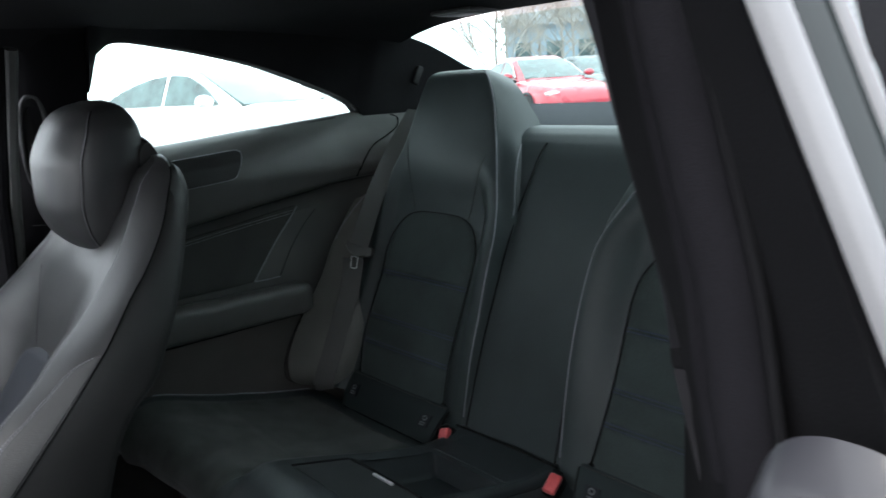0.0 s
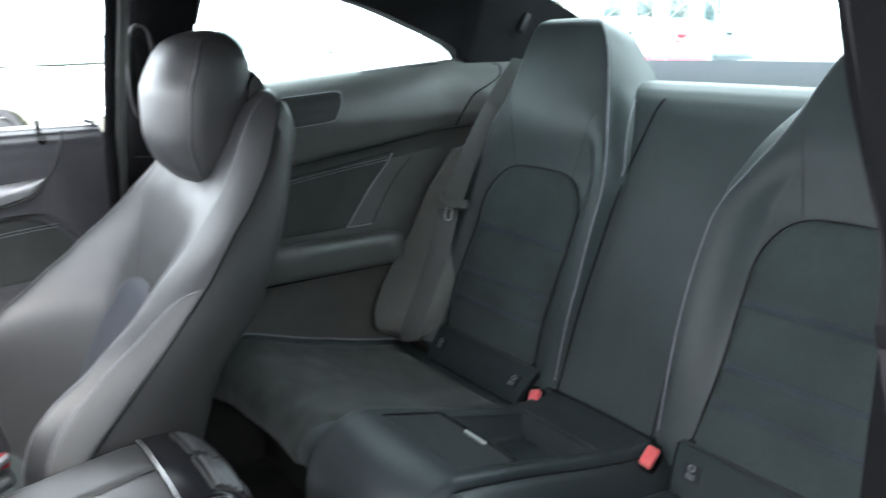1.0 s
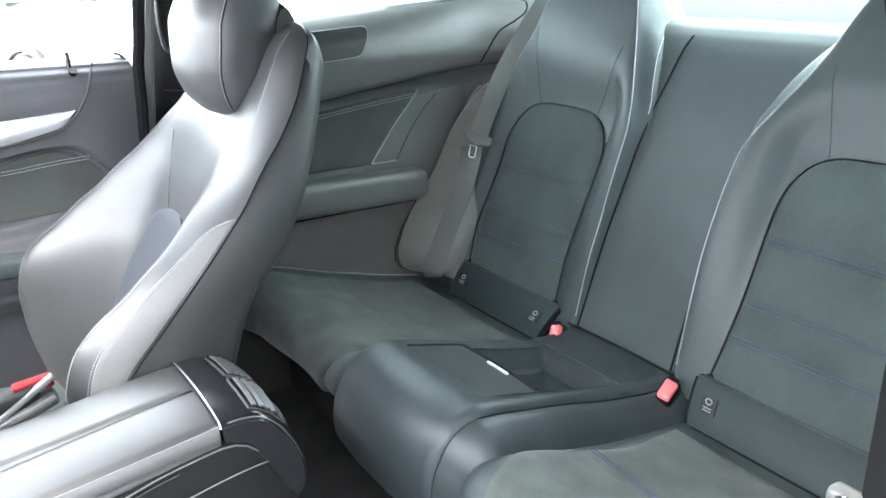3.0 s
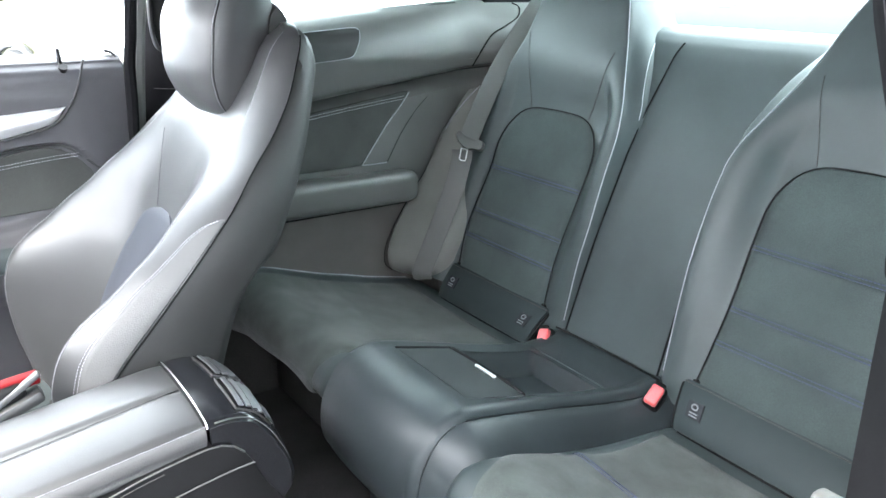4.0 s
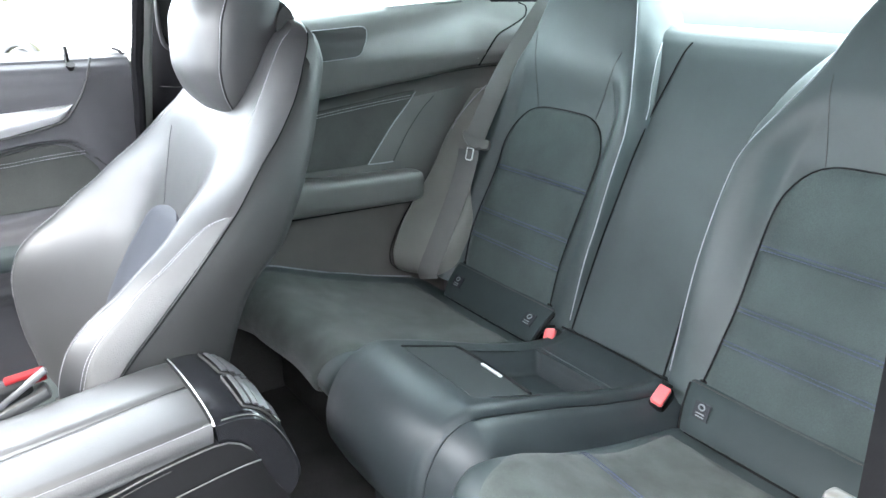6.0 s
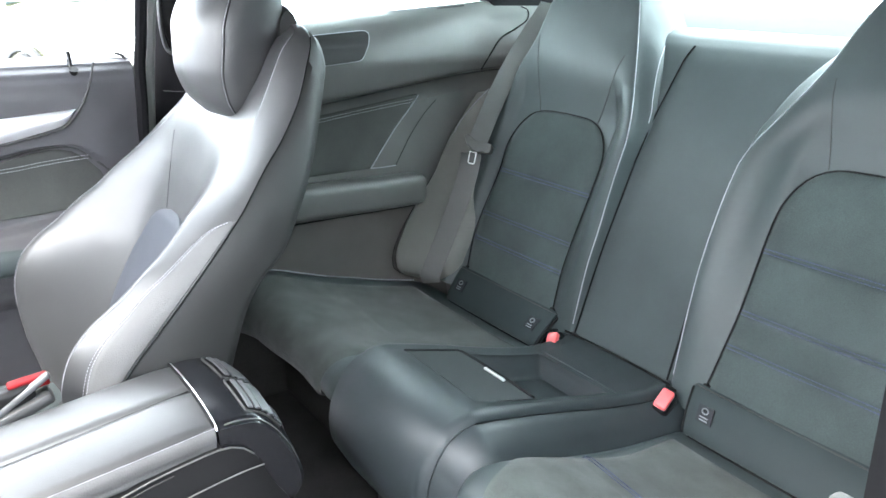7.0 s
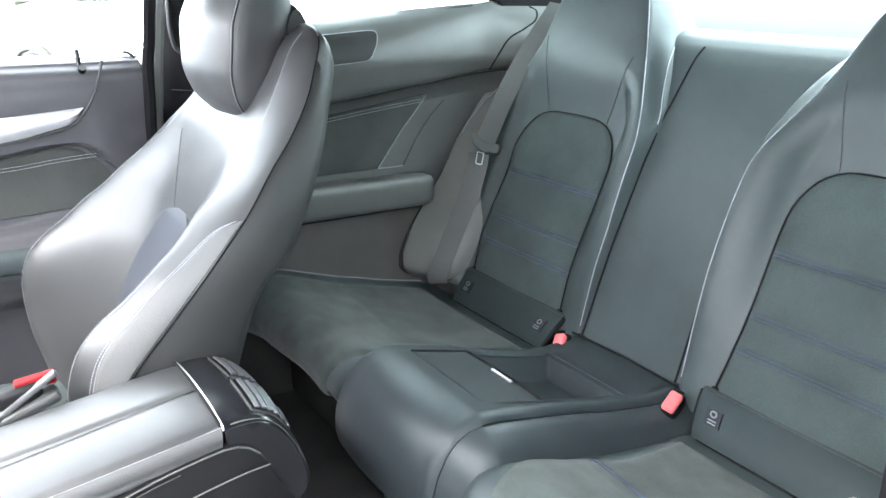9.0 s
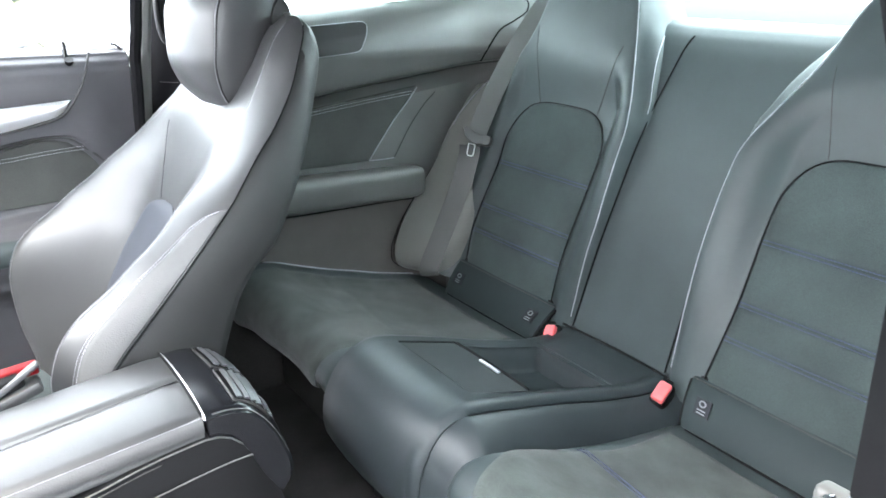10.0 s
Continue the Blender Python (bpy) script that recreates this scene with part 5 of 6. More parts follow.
bm = grid(lambda u, v: Vector((0.715 - 0.10 * v * v * 0.5 - 0.02 * v, 0.615 + 0.80 * u - 0.02 * v, 0.985 + 0.275 * v)), 8, 8)
glass = piece("pane", bm, DOOR_GLASS, door, "clear door glass", smooth=True)
piece("handle_pull", rounded_box((0.05, 0.50, 0.05), (0.655, 0.97, 0.655), 0.018, segments=4), LEATHER, door)


def b_pillar(s):
    """Pillar between door and quarter window: loops at heights, from the door side to the window side."""
    loops = []
    inner = [(0.28, 0.665), (0.80, 0.661), (0.98, 0.660), (1.05, 0.662), (1.10, 0.656), (1.20, 0.632), (1.28, 0.610)]
    edge = [(0.28, 0.735), (0.90, 0.722), (1.0, 0.704), (1.10, 0.670), (1.20, 0.638), (1.28, 0.612)]
    for k in range(26):
        z = 0.29 + 0.985 * k / 25
        xi = curve(inner, z) if s < 0 else curve([(0.28, 0.68), (0.8, 0.672), (1.0, 0.668), (1.1, 0.655), (1.28, 0.612)], z)
        xe = curve(edge, z) if s < 0 else xi + 0.035
        if s < 0:
            xo, yo = (1.267 - 0.40 * z if z > 1.0 else 0.867), 0.640
        else:
            xo, yo = (1.14 - 0.35 * z if z > 0.98 else 0.80), 0.604
        back = 0.0 if s < 0 else 0.026
        loops.append([Vector((s * x, y - back * max(0, (y - 0.5) / 0.1), z)) for x, y in ((xi + 0.004, 0.435), (xi, 0.452), (xi, 0.485), (max(xi, xe - 0.012), 0.540), (xe, 0.556), (xe + 0.012, 0.568), ((xe + 0.012 + xo) / 2, 0.600), (xo - 0.012, yo), (xo, yo - 0.014), (xo, yo - 0.05), (min(xo, 0.80), 0.43))])
    ob = part("pillar_right" if s > 0 else "pillar_left", ring_loft(loops), PILLAR)
    tagged(ob, "black trimmed centre roof pillar beside the door opening", "pillar", kind="structure")
    if s > 0:
        piece("trim_joint", tube([(0.6705, 0.440, 0.928), (0.6705, 0.485, 0.928), (0.6915, 0.5296, 0.928), (0.7040, 0.5414, 0.928), (0.715, 0.551, 0.928)], 0.0009, 6), RUBBER, ob)


b_pillar(1)
b_pillar(-1)
for s in (1, -1):
    rail = [[Vector((s * (x - 0.10 * max(0, z - 1.25)), 0.42 + 0.60 * k / 12, z)) for x, z in ((0.60, 1.305), (0.625, 1.27), (0.645, 1.248), (0.662, 1.246), (0.685, 1.262), (0.675, 1.32), (0.64, 1.345))] for k in range(13)]
    tagged(part("roof_rail", ring_loft(rail), HEADLINER), "black trimmed roof rail above the door opening", "roof rail", kind="structure")
# door seals on the right-hand pillar
for x, y, r, mat, nm, lb in ((0.697, 0.578, 0.0125, SEAL_GREY, "door_seal", "grey inner door seal strip"), (0.660, 0.605, 0.0105, PILLAR, "glass_seal", "black rubber glass edge seal")):
    pts = [(x + 0.09, y, 0.62), (x + 0.054, y, 0.842), (x + 0.035, y, 0.906), (x + 0.011, y, 0.972), (x - 0.016, y, 1.026), (x - 0.046, y, 1.086), (x - 0.110, y - 0.01, 1.25)]
    if nm == "glass_seal":
        pts = [(x + 0.06, y, 0.70), (x + 0.029, y, 0.839), (x + 0.011, y, 0.905), (x - 0.002, y, 0.979), (x - 0.034, y, 1.030), (x - 0.060, y, 1.088), (x - 0.10, y - 0.012, 1.25)]
    tagged(part(nm, tube(flow(pts, 24), r, 8), mat), lb, "door seal", kind="structure")
guide = thing("belt_guide", (0.655, 0.505, 1.05), "black plastic belt height guide on the pillar", "belt guide")
def guide_at(a, k, h):
    z = 1.085 + 0.085 * math.copysign(abs(math.sin(a)) ** 0.75, math.sin(a)) * k
    w = 0.0225 * math.copysign(abs(math.cos(a)) ** 0.75, math.cos(a)) * k
    return Vector((0.691 - 0.13 * (z - 1.0) + 0.426 * w - 0.905 * h, 0.529 + 0.905 * w + 0.426 * h, z))


angles = [2 * math.pi * i / 40 for i in range(40)]
piece("slot_cover", ring_loft([[guide_at(a, k, h) for a in angles] for k, h in ((1.0, -0.012), (1.0, 0.003), (0.8, 0.004), (0.78, 0.000), (0.3, 0.000))]), CONSOLE_PLASTIC, guide)
piece("slot_rim", tube([guide_at(a, 1.0, 0.003) for a in angles], 0.0042, 8, closed=True), PLASTIC, guide)

# details of the right side panel
grille = thing("speaker_grille", (0.612, 0.22, 1.0), "dark speaker panel with a fine pale rim in the side trim", "speaker")
G = [(0.345, 1.022), (0.30, 1.026), (0.22, 1.031), (0.165, 1.034), (0.152, 1.031), (0.148, 1.024), (0.156, 1.005), (0.168, 0.985), (0.178, 0.977), (0.20, 0.974), (0.27, 0.969), (0.33, 0.965), (0.35, 0.967), (0.358, 0.98), (0.356, 1.01)]
lift = lambda y, z, h: Vector((trim_x(z, y) - 0.001 - h, y, z))
piece("panel", prism([(p.x, p.y) for p in flow([(a, b, 0) for a, b in G + G[:1]], 60)][:-1], lift, ((1.0, -0.5), (0.985, 1.0), (0.96, 1.0), (0.8, 1.0), (0.6, 1.0), (0.4, 1.0), (0.2, 1.0), (0.0, 1.0)), 0.0022), SHELL, grille, "fine dark grille cloth")
piece("rim", tube([lift(p.x, p.y, 0.0012) for p in flow([(a, b, 0) for a, b in G + G[:1]], 90)][:-1], 0.0011, 5, closed=True), PIPING, grille)

patch = thing("side_trim_insert", (0.63, 0.2, 0.75), "dark microsuede panel with double pale stitching in the side trim", "trim panel")
N = [(0.45, 0.834), (0.40, 0.841), (0.28, 0.860), (0.15, 0.876), (0.030, 0.891), (0.012, 0.887), (0.040, 0.857), (0.0763, 0.8196), (0.110, 0.779), (0.140, 0.744), (0.152, 0.738), (0.30, 0.738), (0.45, 0.738)]
liftp = lambda y, z, h: Vector((min(trim_x(z, y), 0.6525) - 0.001 - h, y, min(z, lip(y) - 0.008)))
piece("panel", prism([(p.x, p.y) for p in flow([(a, b, 0) for a, b in N + N[:1]], 70)][:-1], liftp, height=0.005), TRIM_SUEDE, patch)
for off in (0.006, 0.012):
    st = [liftp(y, curve([(0.02, 0.8885), (0.15, 0.875), (0.28, 0.859), (0.46, 0.832)], y) - off, 0.0058) for y in [0.028 + 0.41 * k / 24 for k in range(25)]]
    piece("stitching", stitches(st, 0.0045, 0.0016, 0.0005), THREAD, patch)
st = [liftp(a, b, 0.004) for a, b in ((0.013, 0.889), (0.040, 0.857), (0.0763, 0.8196), (0.1435, 0.7395), (0.115, 0.7385), (0.080, 0.739))]
piece("edge_piping", tube(flow(st[:4], 20), 0.0014, 5), PIPING, patch)
piece("edge_piping", tube(flow(st[3:], 8), 0.0014, 5), PIPING, patch)

rest = wall_right
# Thin dark tube along the side panel's crease.
fold = flow([(trim_x(z, y) - 0.0006, y, z) for y, z in ((-0.062, 0.897), (-0.034, 0.872), (-0.0066, 0.848), (0.033, 0.803), (0.056, 0.770), (0.078, 0.737))], 40)
piece("trim_crease", tube(fold, 0.0013, 5), RUBBER, rest)
outlet = flow([(0.6517, -0.2765, 1.0756), (0.6429, -0.2922, 1.0655), (0.610, -0.262, 1.046), (0.5937, -0.2153, 1.0287), (0.5930, -0.1751, 1.0100), (0.5940, -0.1482, 0.9774), (0.6150, -0.1376, 0.9411)], 50)
piece("panel_joint", tube(outlet, 0.0021, 6), DARK_SEAM_SHADE, rest)
piece("lower_trim", pad(lambda u, v: Vector((trim_x(0.40 + 0.25 * v, 0.2) - 0.004, -0.05 + 0.60 * u, 0.40 + 0.25 * v)), lambda u, v: Vector((trim_x(0.40 + 0.25 * v, 0.2) + 0.004, -0.05 + 0.60 * u, 0.40 + 0.25 * v)), 10, 8), LOWER_TRIM, rest, "dark grained lower side trim")
loops = []
for k in range(33):
    y = 0.030 + 0.47 * k / 32
    e = min(1, k / 2.0) ** 0.5 * 0.14 + 0.86
    zt, zb = 0.722 + 0.028 * y, 0.652 + 0.01 * y
    zc, h = (zt + zb) / 2, (zt - zb) / 2
    loops.append([Vector((0.640 - 0.062 * e * (0.5 + 0.5 * math.copysign(abs(math.cos(q)) ** 0.55, math.cos(q))), y, zc + h * e * math.copysign(abs(math.sin(q)) ** 0.6, math.sin(q)))) for q in [2 * math.pi * i / 24 for i in range(24)]])
piece("armrest", ring_loft(loops), SIDE_TRIM, rest, "padded black leather armrest")
line = [(0.625, 0.0 + 0.5 * k / 10, 0.645) for k in range(11)]
piece("armrest_gap", tube(line, 0.003, 5), DARK_SEAM_SHADE, rest)

# dome lamp on the headliner
dome = thing("dome_lamp", (0.30, -0.22, 1.29), "slim pale grey dome lamp on the headliner, switched off", "ceiling lamp")
piece("lens", rounded_box((0.10, 0.07, 0.010), (0.30, -0.22, roof_z(0.3, -0.22) - 0.003), 0.004, segments=3), PILLAR_TRIM, dome, "pale grey lens")
piece("bezel", rounded_box((0.12, 0.085, 0.008), (0.30, -0.22, roof_z(0.3, -0.22) - 0.001), 0.003, segments=2), PLASTIC, dome)

# belt outlet and hook on the rear pillar
hook = thing("coat_hook", (0.585, -0.33, 1.17), "small dark coat hook recess on the rear pillar", "coat hook")
piece("recess", rounded_box((0.012, 0.020, 0.048), (0.600, -0.33, 1.165), 0.005, pose(0, 0, 0, 28), 3), CONSOLE_PLASTIC, hook)

# ---- driver's belt at the left pillar ----
front_belt = thing("front_seat_belt", (-0.69, 0.51, 0.6), "grey-black front seat belt hanging beside the centre pillar", "seat belt")
line = flow([(-0.652, 0.570, 1.26), (-0.670, 0.566, 1.20), (-0.686, 0.560, 1.14), (-0.697, 0.550, 1.08), (-0.700, 0.535, 1.03), (-0.695, 0.520, 0.992)], 30)
piece("webbing", ribbon(line, [(1, 0.30, 0)] * 31, 0.040, 0.0016), FRONT_WEBBING, front_belt)
line = flow([(-0.700, 0.520, 0.985), (-0.714, 0.522, 0.94), (-0.734, 0.525, 0.88), (-0.750, 0.520, 0.80), (-0.765, 0.52, 0.70), (-0.770, 0.52, 0.50)], 30)
piece("webbing", ribbon(line, [(1, 0.25, 0)] * 31, 0.047, 0.0016), FRONT_WEBBING, front_belt)
t2 = piece("tongue", rounded_box((0.052, 0.012, 0.018), (-0.700, 0.521, 0.989), 0.005, pose(0, 0, 0, 0, 8), 3), PILLAR, front_belt, "black plastic belt tongue")
piece("tongue_plate", rounded_box((0.012, 0.003, 0.014), (-0.694, 0.519, 1.003), 0.001, pose(0, 0, 0, 0, 30)), SHELL, t2, "steel tongue plate", at=front_belt)
anchor = thing("belt_anchor", (-0.66, 0.49, 0.77), "light grey plastic belt anchor cover with a bright screw", "belt anchor")
piece("cover", rounded_box((0.042, 0.016, 0.05), (-0.662, 0.487, 0.779), 0.005, segments=3), GREY_PLASTIC, anchor)
piece("screw", tube([(-0.655, 0.495, 0.800), (-0.655, 0.500, 0.801)], 0.004, 10), CHROME, anchor)

# ---- outside of the left pillar and quarter panel ----
def body_x(z):
    return -(1.269 - 0.40 * z)


def outer_strip(y0, y1, swell):
    """An upright strip of the body side between two lines."""
    def face(u, v):
        z = 1.0 + 0.255 * v
        return Vector((body_x(z) - swell * math.sin(math.pi * u) ** 0.6, y0 + (y1 - y0) * u + 0.018 * v, z))
    return pad(face, lambda u, v: Vector((body_x(face(u, v).z) + 0.006, face(u, v).y, face(u, v).z)), 12, 12)


tagged(part("pillar_trim", outer_strip(0.622, 0.640, 0.005), PILLAR_TRIM), "satin aluminium trim strip on the outer pillar", "trim", kind="structure")
tagged(part("window_trim", outer_strip(0.574, 0.585, 0.004), PILLAR_TRIM), "grey trim edge of the quarter window", "trim", kind="structure")
tagged(part("pillar_cover", outer_strip(0.585, 0.622, 0.0), DARK_PANE), "glossy dark glass cover on the outer pillar", "pillar cover", kind="structure")


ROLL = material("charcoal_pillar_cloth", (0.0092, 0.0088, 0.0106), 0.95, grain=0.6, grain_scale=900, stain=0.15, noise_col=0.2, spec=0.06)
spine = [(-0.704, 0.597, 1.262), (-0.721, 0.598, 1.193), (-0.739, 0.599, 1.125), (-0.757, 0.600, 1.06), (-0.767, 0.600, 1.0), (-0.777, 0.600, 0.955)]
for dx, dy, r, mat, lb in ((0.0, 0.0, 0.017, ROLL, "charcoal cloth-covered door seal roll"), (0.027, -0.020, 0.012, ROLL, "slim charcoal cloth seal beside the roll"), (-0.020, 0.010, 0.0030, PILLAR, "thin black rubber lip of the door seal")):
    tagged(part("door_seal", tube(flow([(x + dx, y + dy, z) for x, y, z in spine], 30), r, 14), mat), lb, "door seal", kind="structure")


def shut_face(u, v):
    """Painted body in the door shut, below the pillar trim."""
    x = -0.785 - 0.095 * u
    top = curve([(-0.880, 1.0), (-0.866, 1.021), (-0.8537, 1.0282), (-0.8385, 1.0309), (-0.8306, 1.0307), (-0.8232, 1.0292), (-0.8166, 1.0265), (-0.8116, 1.0227), (-0.8075, 1.0178), (-0.8042, 1.0114), (-0.7985, 0.996), (-0.785, 0.963)], x)
    k = max(0, (v - 0.72) / 0.28)
    return Vector((x, 0.690 - 0.030 * (1 - math.sqrt(max(0, 1 - k * k))) - 0.012 * (abs(u - 0.5) * 2) ** 4, 0.45 + (top - 0.45) * v))


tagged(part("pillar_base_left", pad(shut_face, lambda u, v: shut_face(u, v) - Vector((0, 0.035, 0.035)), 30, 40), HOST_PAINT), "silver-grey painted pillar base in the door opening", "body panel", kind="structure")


def quarter_panel(s):
    def skin(u, v):
        y = 0.572 - 1.70 * u
        f = min(1, max(0, (y - 0.42) / 0.08))
        k = [(0.0, 0.690 + 0.088 * f, 1.050 - 0.084 * f), (0.12, 0.750 + 0.043 * f, 1.012 - 0.030 * f), (0.22, 0.800 + 0.012 * f, 0.985 - 0.005 * f), (0.34, 0.838, 0.945), (0.5, 0.860, 0.88), (0.7, 0.868, 0.74), (0.85, 0.862, 0.55), (1.0, 0.845, 0.35)]
        x = eased([(a, b) for a, b, c in k], v)
        z = eased([(a, c) for a, b, c in k], v)
        return Vector((s * x, y, z))
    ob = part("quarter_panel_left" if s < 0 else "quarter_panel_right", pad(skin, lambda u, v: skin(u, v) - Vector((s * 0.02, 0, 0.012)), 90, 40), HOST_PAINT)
    tagged(ob, "silver-grey painted rear quarter panel of the coupe", "body panel", kind="structure")


quarter_panel(-1)
quarter_panel(1)


# ---- cars outside ----
# Strong mottling paints tree reflections into the glass colour.
CAR_GLASS = material("reflection_painted_glass", (0.045, 0.075, 0.075), 0.06, stain=0.6, stain_scale=5.0, coat=0.5)
TYRE = material("tyre_rubber", (0.025, 0.025, 0.026), 0.8, grain=0.5, grain_scale=90, stain=0.2)
LAMP = material("headlamp_glass", (0.65, 0.68, 0.7), 0.12, 0.3, stain=0.1)


def car_paint(name, colour, metal=0.1):
    return material(name, colour, 0.28, metal, stain=0.05, stain_scale=1.5, coat=1.0)


def rounded_rect(x0, x1, w0, w1, z, n=32, power=0.32):
    """A loop at height z with rounded corners; half width w0 at the rear, w1 at the front."""
    cx, hx = (x0 + x1) / 2, (x1 - x0) / 2
    out = []
    for k in range(n):
        q = 2 * math.pi * k / n
        c, s = math.cos(q), math.sin(q)
        px = math.copysign(abs(c) ** power, c)
        py = math.copysign(abs(s) ** power, s)
        w = w0 + (w1 - w0) * (px + 1) / 2
        out.append(Vector((cx + hx * px, w * py, z)))
    return out


def parked_car(at, turn, paint, label, trim_mat):
    car = thing("parked_car", (0, 0, 0), label, "car", "parked cars")
    # hull from stations along the length: x, half width, sill z, deck z
    st = [(-2.28, 0.62, 0.42, 0.72), (-2.24, 0.74, 0.34, 0.86), (-2.1, 0.82, 0.28, 0.95), (-1.8, 0.865, 0.24, 0.985), (-1.3, 0.88, 0.22, 0.985), (-0.6, 0.885, 0.20, 0.965), (0.2, 0.885, 0.20, 0.95), (0.8, 0.88, 0.20, 0.935),
          (1.2, 0.87, 0.20, 0.90), (1.6, 0.86, 0.22, 0.85), (1.9, 0.83, 0.22, 0.79), (2.1, 0.78, 0.24, 0.72), (2.22, 0.68, 0.28, 0.64), (2.28, 0.55, 0.34, 0.55)]
    loops = []
    for x, w, a, b in st:
        h = b - a
        half = [(0, a), (w * 0.85, a), (w * 0.97, a + 0.06 * h), (w * 1.0, a + 0.35 * h), (w * 0.995, a + 0.62 * h), (w * 0.965, a + 0.86 * h), (w * 0.90, a + 0.955 * h), (w * 0.7, b), (0, b + 0.012)]
        loops.append([Vector((x, p, q)) for p, q in half] + [Vector((x, -p, q)) for p, q in half[-2:0:-1]])
    part("body", ring_loft(loops), paint, car)
    levels = [(0.90, -1.95, 1.02, 0.80, 0.80), (1.0, -1.78, 0.82, 0.775, 0.765), (1.15, -1.48, 0.50, 0.715, 0.70), (1.30, -1.15, 0.16, 0.645, 0.63), (1.385, -0.92, -0.06, 0.585, 0.57), (1.42, -0.75, -0.22, 0.50, 0.48), (1.43, -0.6, -0.36, 0.38, 0.36)]
    part("roof", ring_loft([rounded_rect(a, b, c, d, z) for z, a, b, c, d in levels]), paint, car)
    def level(z):
        return [curve([(l[0], l[i]) for l in levels], z) for i in (1, 2, 3, 4)]
    def side_glass(s):
        """The row of side windows below the arched roof line, in two panes."""
        def f(x, z, o):
            a, b, c, d = level(z)
            return Vector((x, s * (c + (d - c) * (x - a) / (b - a) + o), z))
        arch = [(-1.50, 0.99), (-1.42, 1.06), (-1.22, 1.17), (-0.95, 1.26), (-0.65, 1.315), (-0.36, 1.335), (-0.10, 1.315), (0.10, 1.25), (0.32, 1.14), (0.54, 0.99)]
        for x0, x1 in ((-1.50, -0.44), (-0.38, 0.54)):
            def pane(u, v, o):
                x = x0 + (x1 - x0) * u
                top = curve(arch, x)
                return f(x, 0.985 + max(0.002, top - 0.985) * v, o)
            glass = part("window", pad(lambda u, v: pane(u, v, 0.006), lambda u, v: pane(u, v, -0.02), 18, 8), CAR_GLASS, car)
            if trim_mat:
                part("frame", tube([pane(k / 18, 1, 0.010) for k in range(19)], 0.011, 5), trim_mat, glass)
    for s in (1, -1):
        side_glass(s)
    def screen(front):
        def f(u, v, o=0.006):
            z = 0.96 + 0.39 * v
            a, b, c, d = level(z)
            w = (d if front else c) * 0.86
            y = (u - 0.5) * 2 * w
            bow = 0.05 * (y / w) ** 2
            return Vector(((b + o - bow) if front else (a - o + bow), y, z + (o if front else o)))
        return pad(f, lambda u, v: f(u, v, -0.03), 10, 8)
    part("windscreen", screen(True), CAR_GLASS, car)
    part("rear_screen", screen(False), CAR_GLASS, car)
    for s in (1, -1):
        mir = part("mirror", ring_loft([[Vector((0.52 + 0.10 * math.cos(q) * r, s * (0.83 + 0.20 * t), 1.02 + 0.075 * math.sin(q) * r)) for q in [2 * math.pi * k / 14 for k in range(14)]] for t, r in ((0, 0.35), (0.25, 0.8), (0.5, 1), (0.8, 0.95), (1, 0.55))]), paint, car)
        part("headlight", ring_loft([[Vector((2.02 + 0.14 * t, s * (0.60 + 0.17 * math.cos(q) * r), 0.66 + 0.06 * math.sin(q) * r)) for q in [2 * math.pi * k / 16 for k in range(16)]] for t, r in ((0, 1.0), (0.6, 1.0), (1, 0.75), (1.1, 0.3))]), LAMP, car)
        for x in (1.38, -1.38):
            def ring(r, y, x=x, s=s):
                return [Vector((x + r * math.cos(q), s * y, 0.32 + r * math.sin(q))) for q in [2 * math.pi * k / 28 for k in range(28)]]
            arch = part("wheel_arch", ring_loft([ring(0.36, 0.80), ring(0.385, 0.885), ring(0.36, 0.892), ring(0.335, 0.885), ring(0.33, 0.80)], False), TYRE, car)
            wheel = part("wheel", ring_loft([ring(0.20, 0.70), ring(0.30, 0.70), ring(0.318, 0.74), ring(0.318, 0.86), ring(0.30, 0.893), ring(0.235, 0.893), ring(0.225, 0.86)], False), TYRE, car, "black tyre on a silver rim")
            rim_bm = ring_loft([ring(0.228, 0.868), ring(0.215, 0.888), ring(0.205, 0.868)], False)
            for k in range(5):
                q = 2 * math.pi * k / 5 + 0.3
                tube([(x + 0.03 * math.cos(q), s * 0.875, 0.32 + 0.03 * math.sin(q)), (x + 0.212 * math.cos(q), s * 0.878, 0.32 + 0.212 * math.sin(q))], 0.024, 6, rim_bm)
            part("rim", rim_bm, SILVER, wheel)
    car.matrix_world = pose(*at, 0, 0, turn)
    return car


parked_car((8.3, -3.7, 0), 196, car_paint("white_car_paint", (0.80, 0.80, 0.80)), "white saloon car parked in the row facing the coupe", None)
parked_car((11.1, -12.36, 0), 155, car_paint("red_car_paint", (0.42, 0.025, 0.045)), "red saloon car with bright window trim parked in the row", CHROME)
parked_car((13.4, -17.2, 0), 155, car_paint("dark_grey_car_paint", (0.10, 0.12, 0.13), 0.4), "dark grey-blue saloon car parked behind the red one", RUBBER)
parked_car((7.0, -0.10, 0), 200, car_paint("olive_car_paint", (0.055, 0.057, 0.032), 0.3), "olive saloon car parked in the row beside the white one", RUBBER)

# ---- trees and building beyond ----
BARK = material("grey_bark", (0.30, 0.27, 0.24), 0.9, grain=0.8, grain_scale=25, stain=0.3, stain_scale=3)


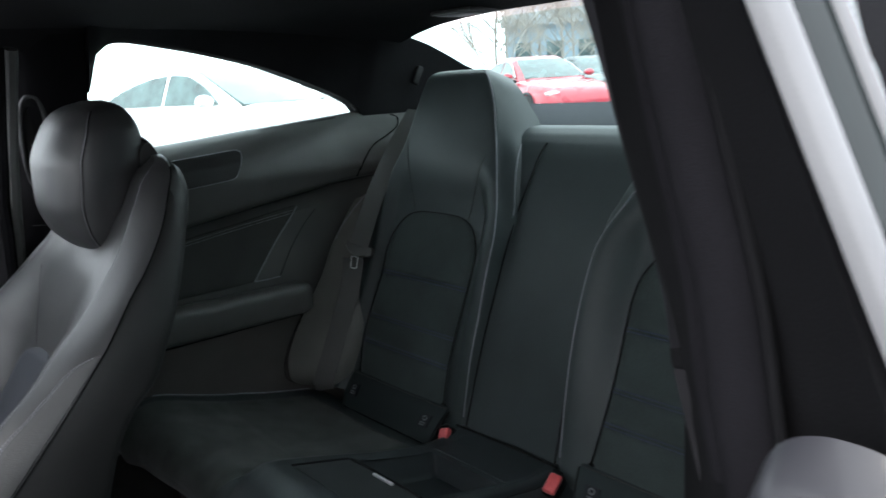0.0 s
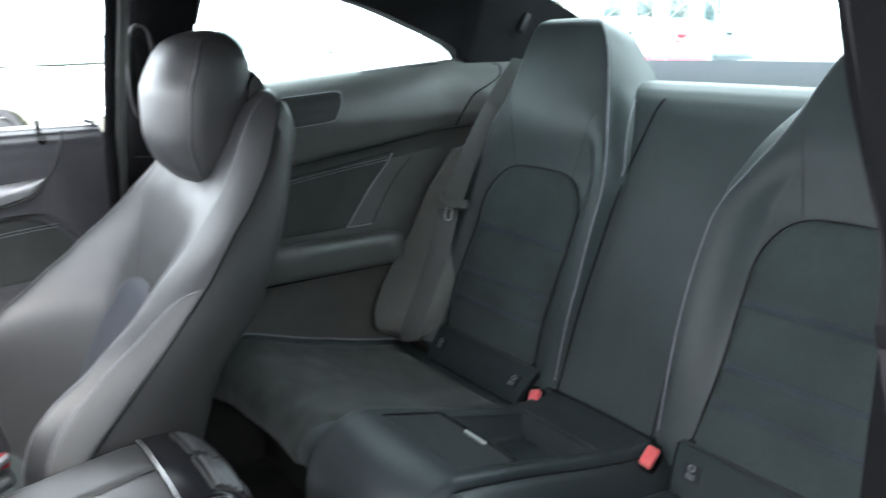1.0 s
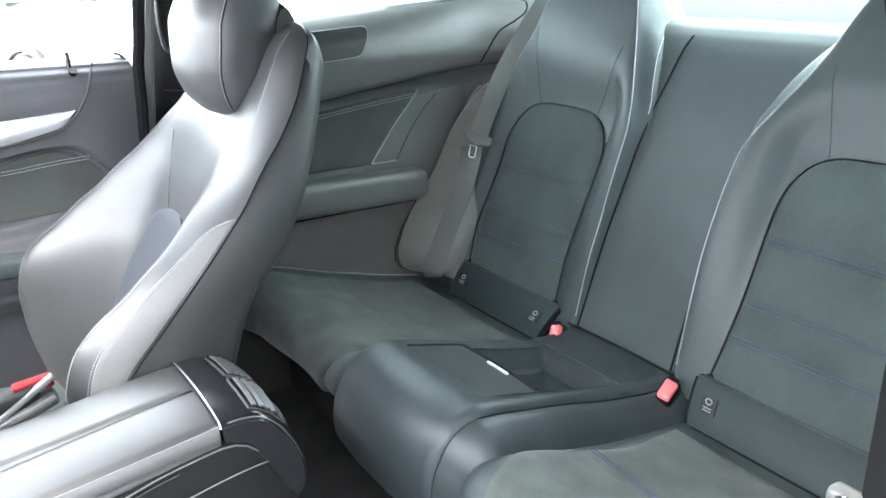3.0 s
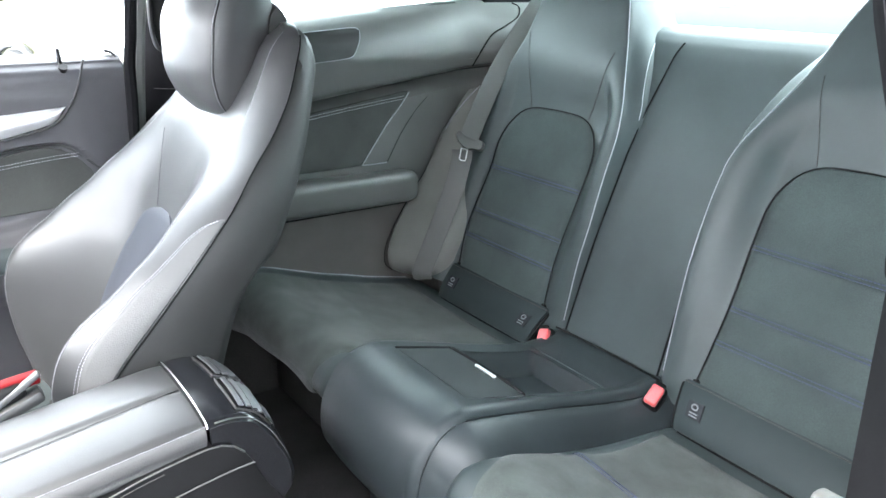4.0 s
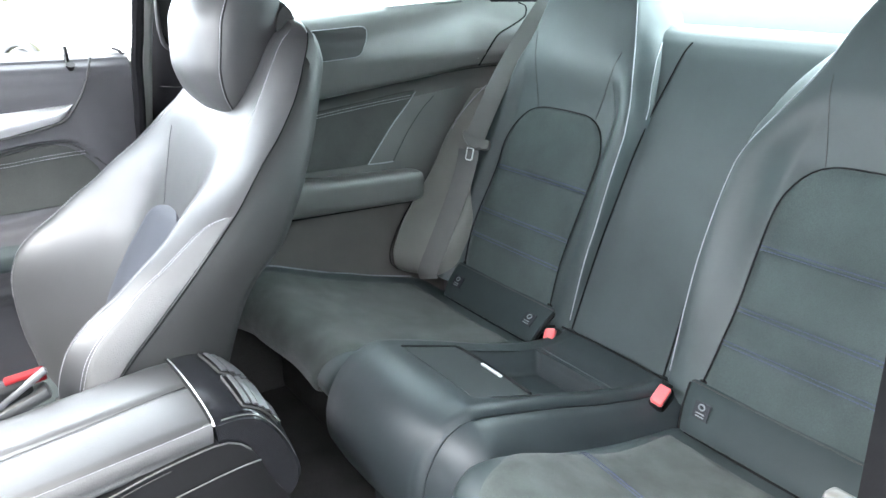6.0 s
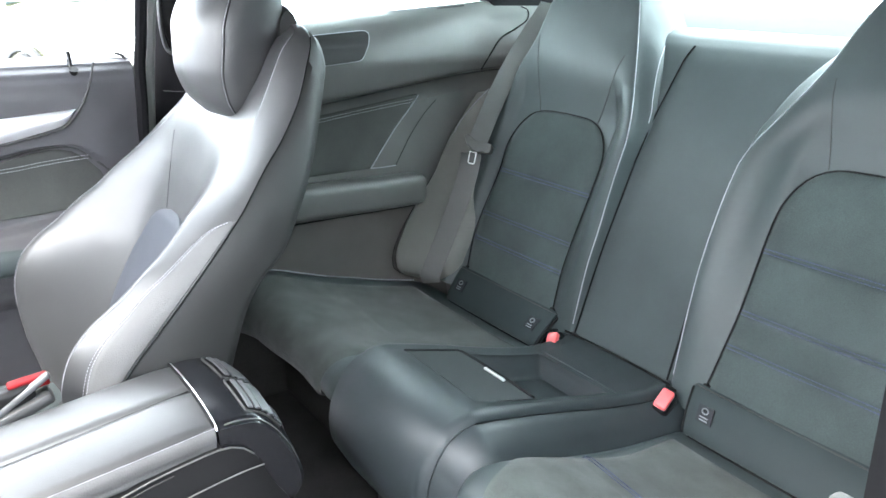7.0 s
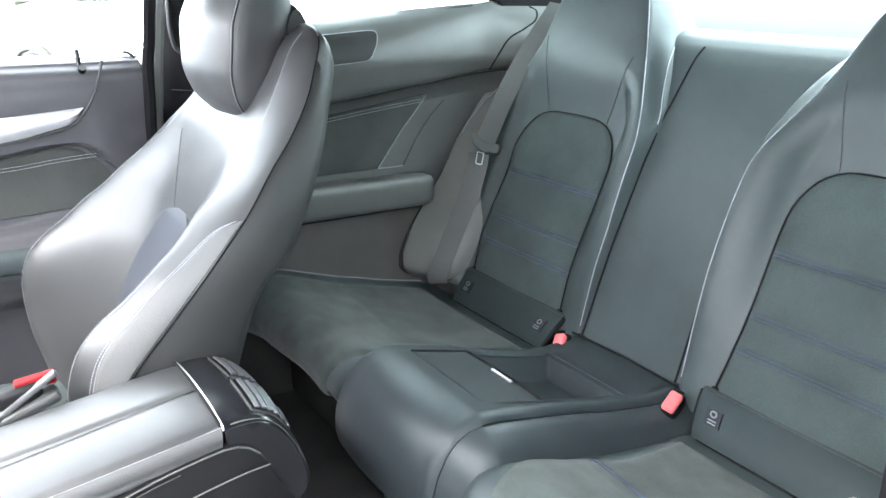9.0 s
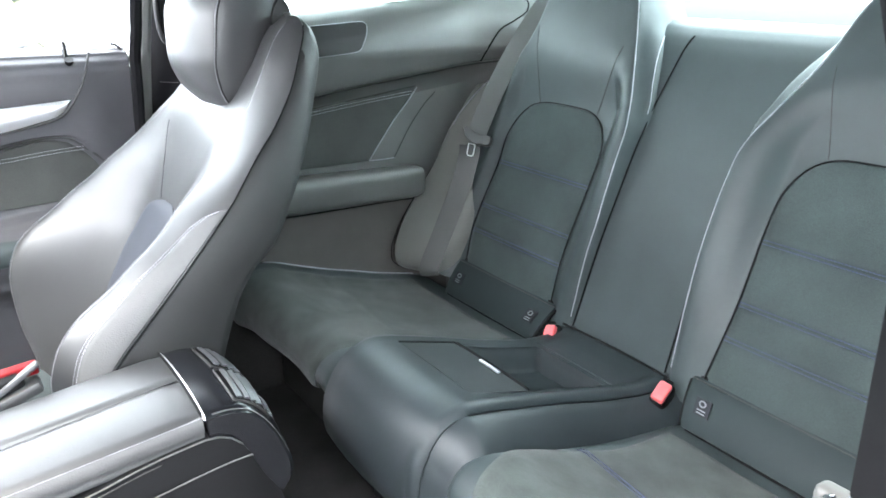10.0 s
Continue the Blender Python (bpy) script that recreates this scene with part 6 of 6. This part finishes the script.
def bare_tree(at, height, seed):
    rnd = random.Random(seed)
    tree = thing("tree", (0, 0, 0), "leafless tree with fine spreading branches beyond the parked cars", "tree", "bare trees")
    trunk_top = Vector((rnd.uniform(-0.3, 0.3), rnd.uniform(-0.3, 0.3), height * 0.55))
    part("trunk", tube(flow([(0, 0, 0), (rnd.uniform(-0.1, 0.1), rnd.uniform(-0.1, 0.1), height * 0.25), trunk_top, trunk_top + Vector((0, 0, height * 0.3))], 10), lambda t: height * 0.007 * (1.15 - t), 8), BARK, tree)
    bm = bmesh.new()
    def limb(p, way, length, r, depth):
        mid = p + way * length * 0.5 + Vector((rnd.uniform(-1, 1), rnd.uniform(-1, 1), rnd.uniform(-0.2, 0.6))) * length * 0.08
        end = p + way * length + Vector((0, 0, length * 0.08))
        tube([p, mid, end], lambda t: r * (1 - 0.6 * t), 4, bm)
        if depth:
            for k in range(5 if depth > 1 else 6):
                t = rnd.uniform(0.3, 1.0)
                q = p.lerp(mid, t * 2) if t < 0.5 else mid.lerp(end, t * 2 - 1)
                w = (way + Vector((rnd.uniform(-1, 1), rnd.uniform(-1, 1), rnd.uniform(-0.3, 0.8))) * 0.85).normalized()
                limb(q, w, length * rnd.uniform(0.45, 0.68), r * 0.5, depth - 1)
    for k in range(16):
        a = 2.4 * k + rnd.uniform(-0.3, 0.3)
        z = height * (0.08 + 0.74 * k / 16)
        base = Vector((0, 0, 0)).lerp(trunk_top, min(1, z / trunk_top.z))
        base.z = z
        limb(base, Vector((math.cos(a), math.sin(a), 0.75)).normalized(), height * (0.34 - 0.013 * k), height * 0.0040, 3)
    part("crown", bm, BARK, tree)
    tree.matrix_world = pose(*at, 0, 0, rnd.uniform(0, 360))


for i, (x, y, h) in enumerate(((18.5, -19.0, 7.5), (23.0, -23.0, 8.5), (21.0, -25.5, 8.0), (17.0, -23.5, 7.0), (26.0, -29.0, 9.0), (22.0, -30.0, 9.0), (28.0, -33.0, 9.5), (19.5, -27.0, 8.0))):
    bare_tree((x, y, 0), h, 11 + i)

RENDER_WALL = material("blue_grey_render", (0.22, 0.28, 0.33), 0.85, grain=0.3, grain_scale=40, stain=0.12, stain_scale=1.2)
ROOF_TILE = material("slate_roof", (0.16, 0.19, 0.22), 0.7, grain=0.4, grain_scale=30, stain=0.2, stain_scale=2)
house = thing("building", (0, 0, 0), "pale blue-grey gabled building far behind the trees", "building")
part("wall", rounded_box((9, 7, 4.2), (0, 0, 2.1), 0.03), RENDER_WALL, house)
roof_bm = bmesh.new()
ring_loft([[Vector((x, -3.9, 4.1)), Vector((x, 3.9, 4.1)), Vector((x, 0, 6.6))] for x in (-4.8, 4.8)], True, roof_bm)
part("roof", roof_bm, ROOF_TILE, house, smooth=False)
for k in range(4):
    win = part("window", rounded_box((1.1, 0.12, 1.3), (-3.3 + 2.2 * k, 3.52, 2.3), 0.02), CAR_GLASS, house)
    part("sill", rounded_box((1.3, 0.2, 0.07), (-3.3 + 2.2 * k, 3.56, 1.6), 0.01), RENDER_WALL, win)
house.matrix_world = pose(38, -46, 0, 0, 0, 35)

# evergreen hedge and a long grey building on the driver's side
# Out of direct view; added for side-glass reflections and to cut low left light.
LEAF = material("evergreen_leaf", (0.05, 0.085, 0.045), 0.6, stain=0.4, stain_scale=1.5, noise_col=0.2, grain_scale=8)
rnd = random.Random(5)
verts, faces = [], []
for k in range(13000):
    along = rnd.uniform(-8, 33)
    top = 3.0 + 0.7 * noise.noise(Vector((0, along * 0.6, 3.1))) + 0.35 * noise.noise(Vector((0, along * 2.1, 7.7)))
    a = rnd.uniform(0, 2 * math.pi)
    r = rnd.uniform(0.75, 1.0)
    off, z = 0.85 * r * math.cos(a), max(0.05, top * (0.5 + 0.5 * r * math.sin(a)))
    c = Vector((-13.0 + off, -along, z)) if along < 21 else Vector((-13.0 + along - 21, -21.0 + off, z))
    w = Vector((rnd.gauss(0, 1), rnd.gauss(0, 1), rnd.gauss(0, 1))).normalized()
    b = w.orthogonal().normalized()
    h = rnd.uniform(0.07, 0.16)
    n = len(verts)
    verts += [c - w * h, c + b * h * 0.5, c + w * h, c - b * h * 0.5]
    faces.append((n, n + 1, n + 2, n + 3))
hedge_mesh = bpy.data.meshes.new("hedge")
hedge_mesh.from_pydata(verts, [], faces)
hedge_mesh.materials.append(LEAF)
tagged(new("hedge", hedge_mesh), "tall evergreen hedge along the edge of the car park", "hedge", kind="stuff")
hall = thing("building", (0, 0, 0), "long grey building with a slate roof behind the hedge", "building")
part("wall", rounded_box((8, 26, 4.6), (0, 0, 2.3), 0.03), RENDER_WALL, hall)
hall_roof = bmesh.new()
ring_loft([[Vector((-4.5, y, 4.5)), Vector((4.5, y, 4.5)), Vector((0, y, 7.4))] for y in (-13.4, 13.4)], True, hall_roof)
part("roof", hall_roof, ROOF_TILE, hall, smooth=False)
hall.matrix_world = pose(-25, -12, 0, 0, 0, 0)
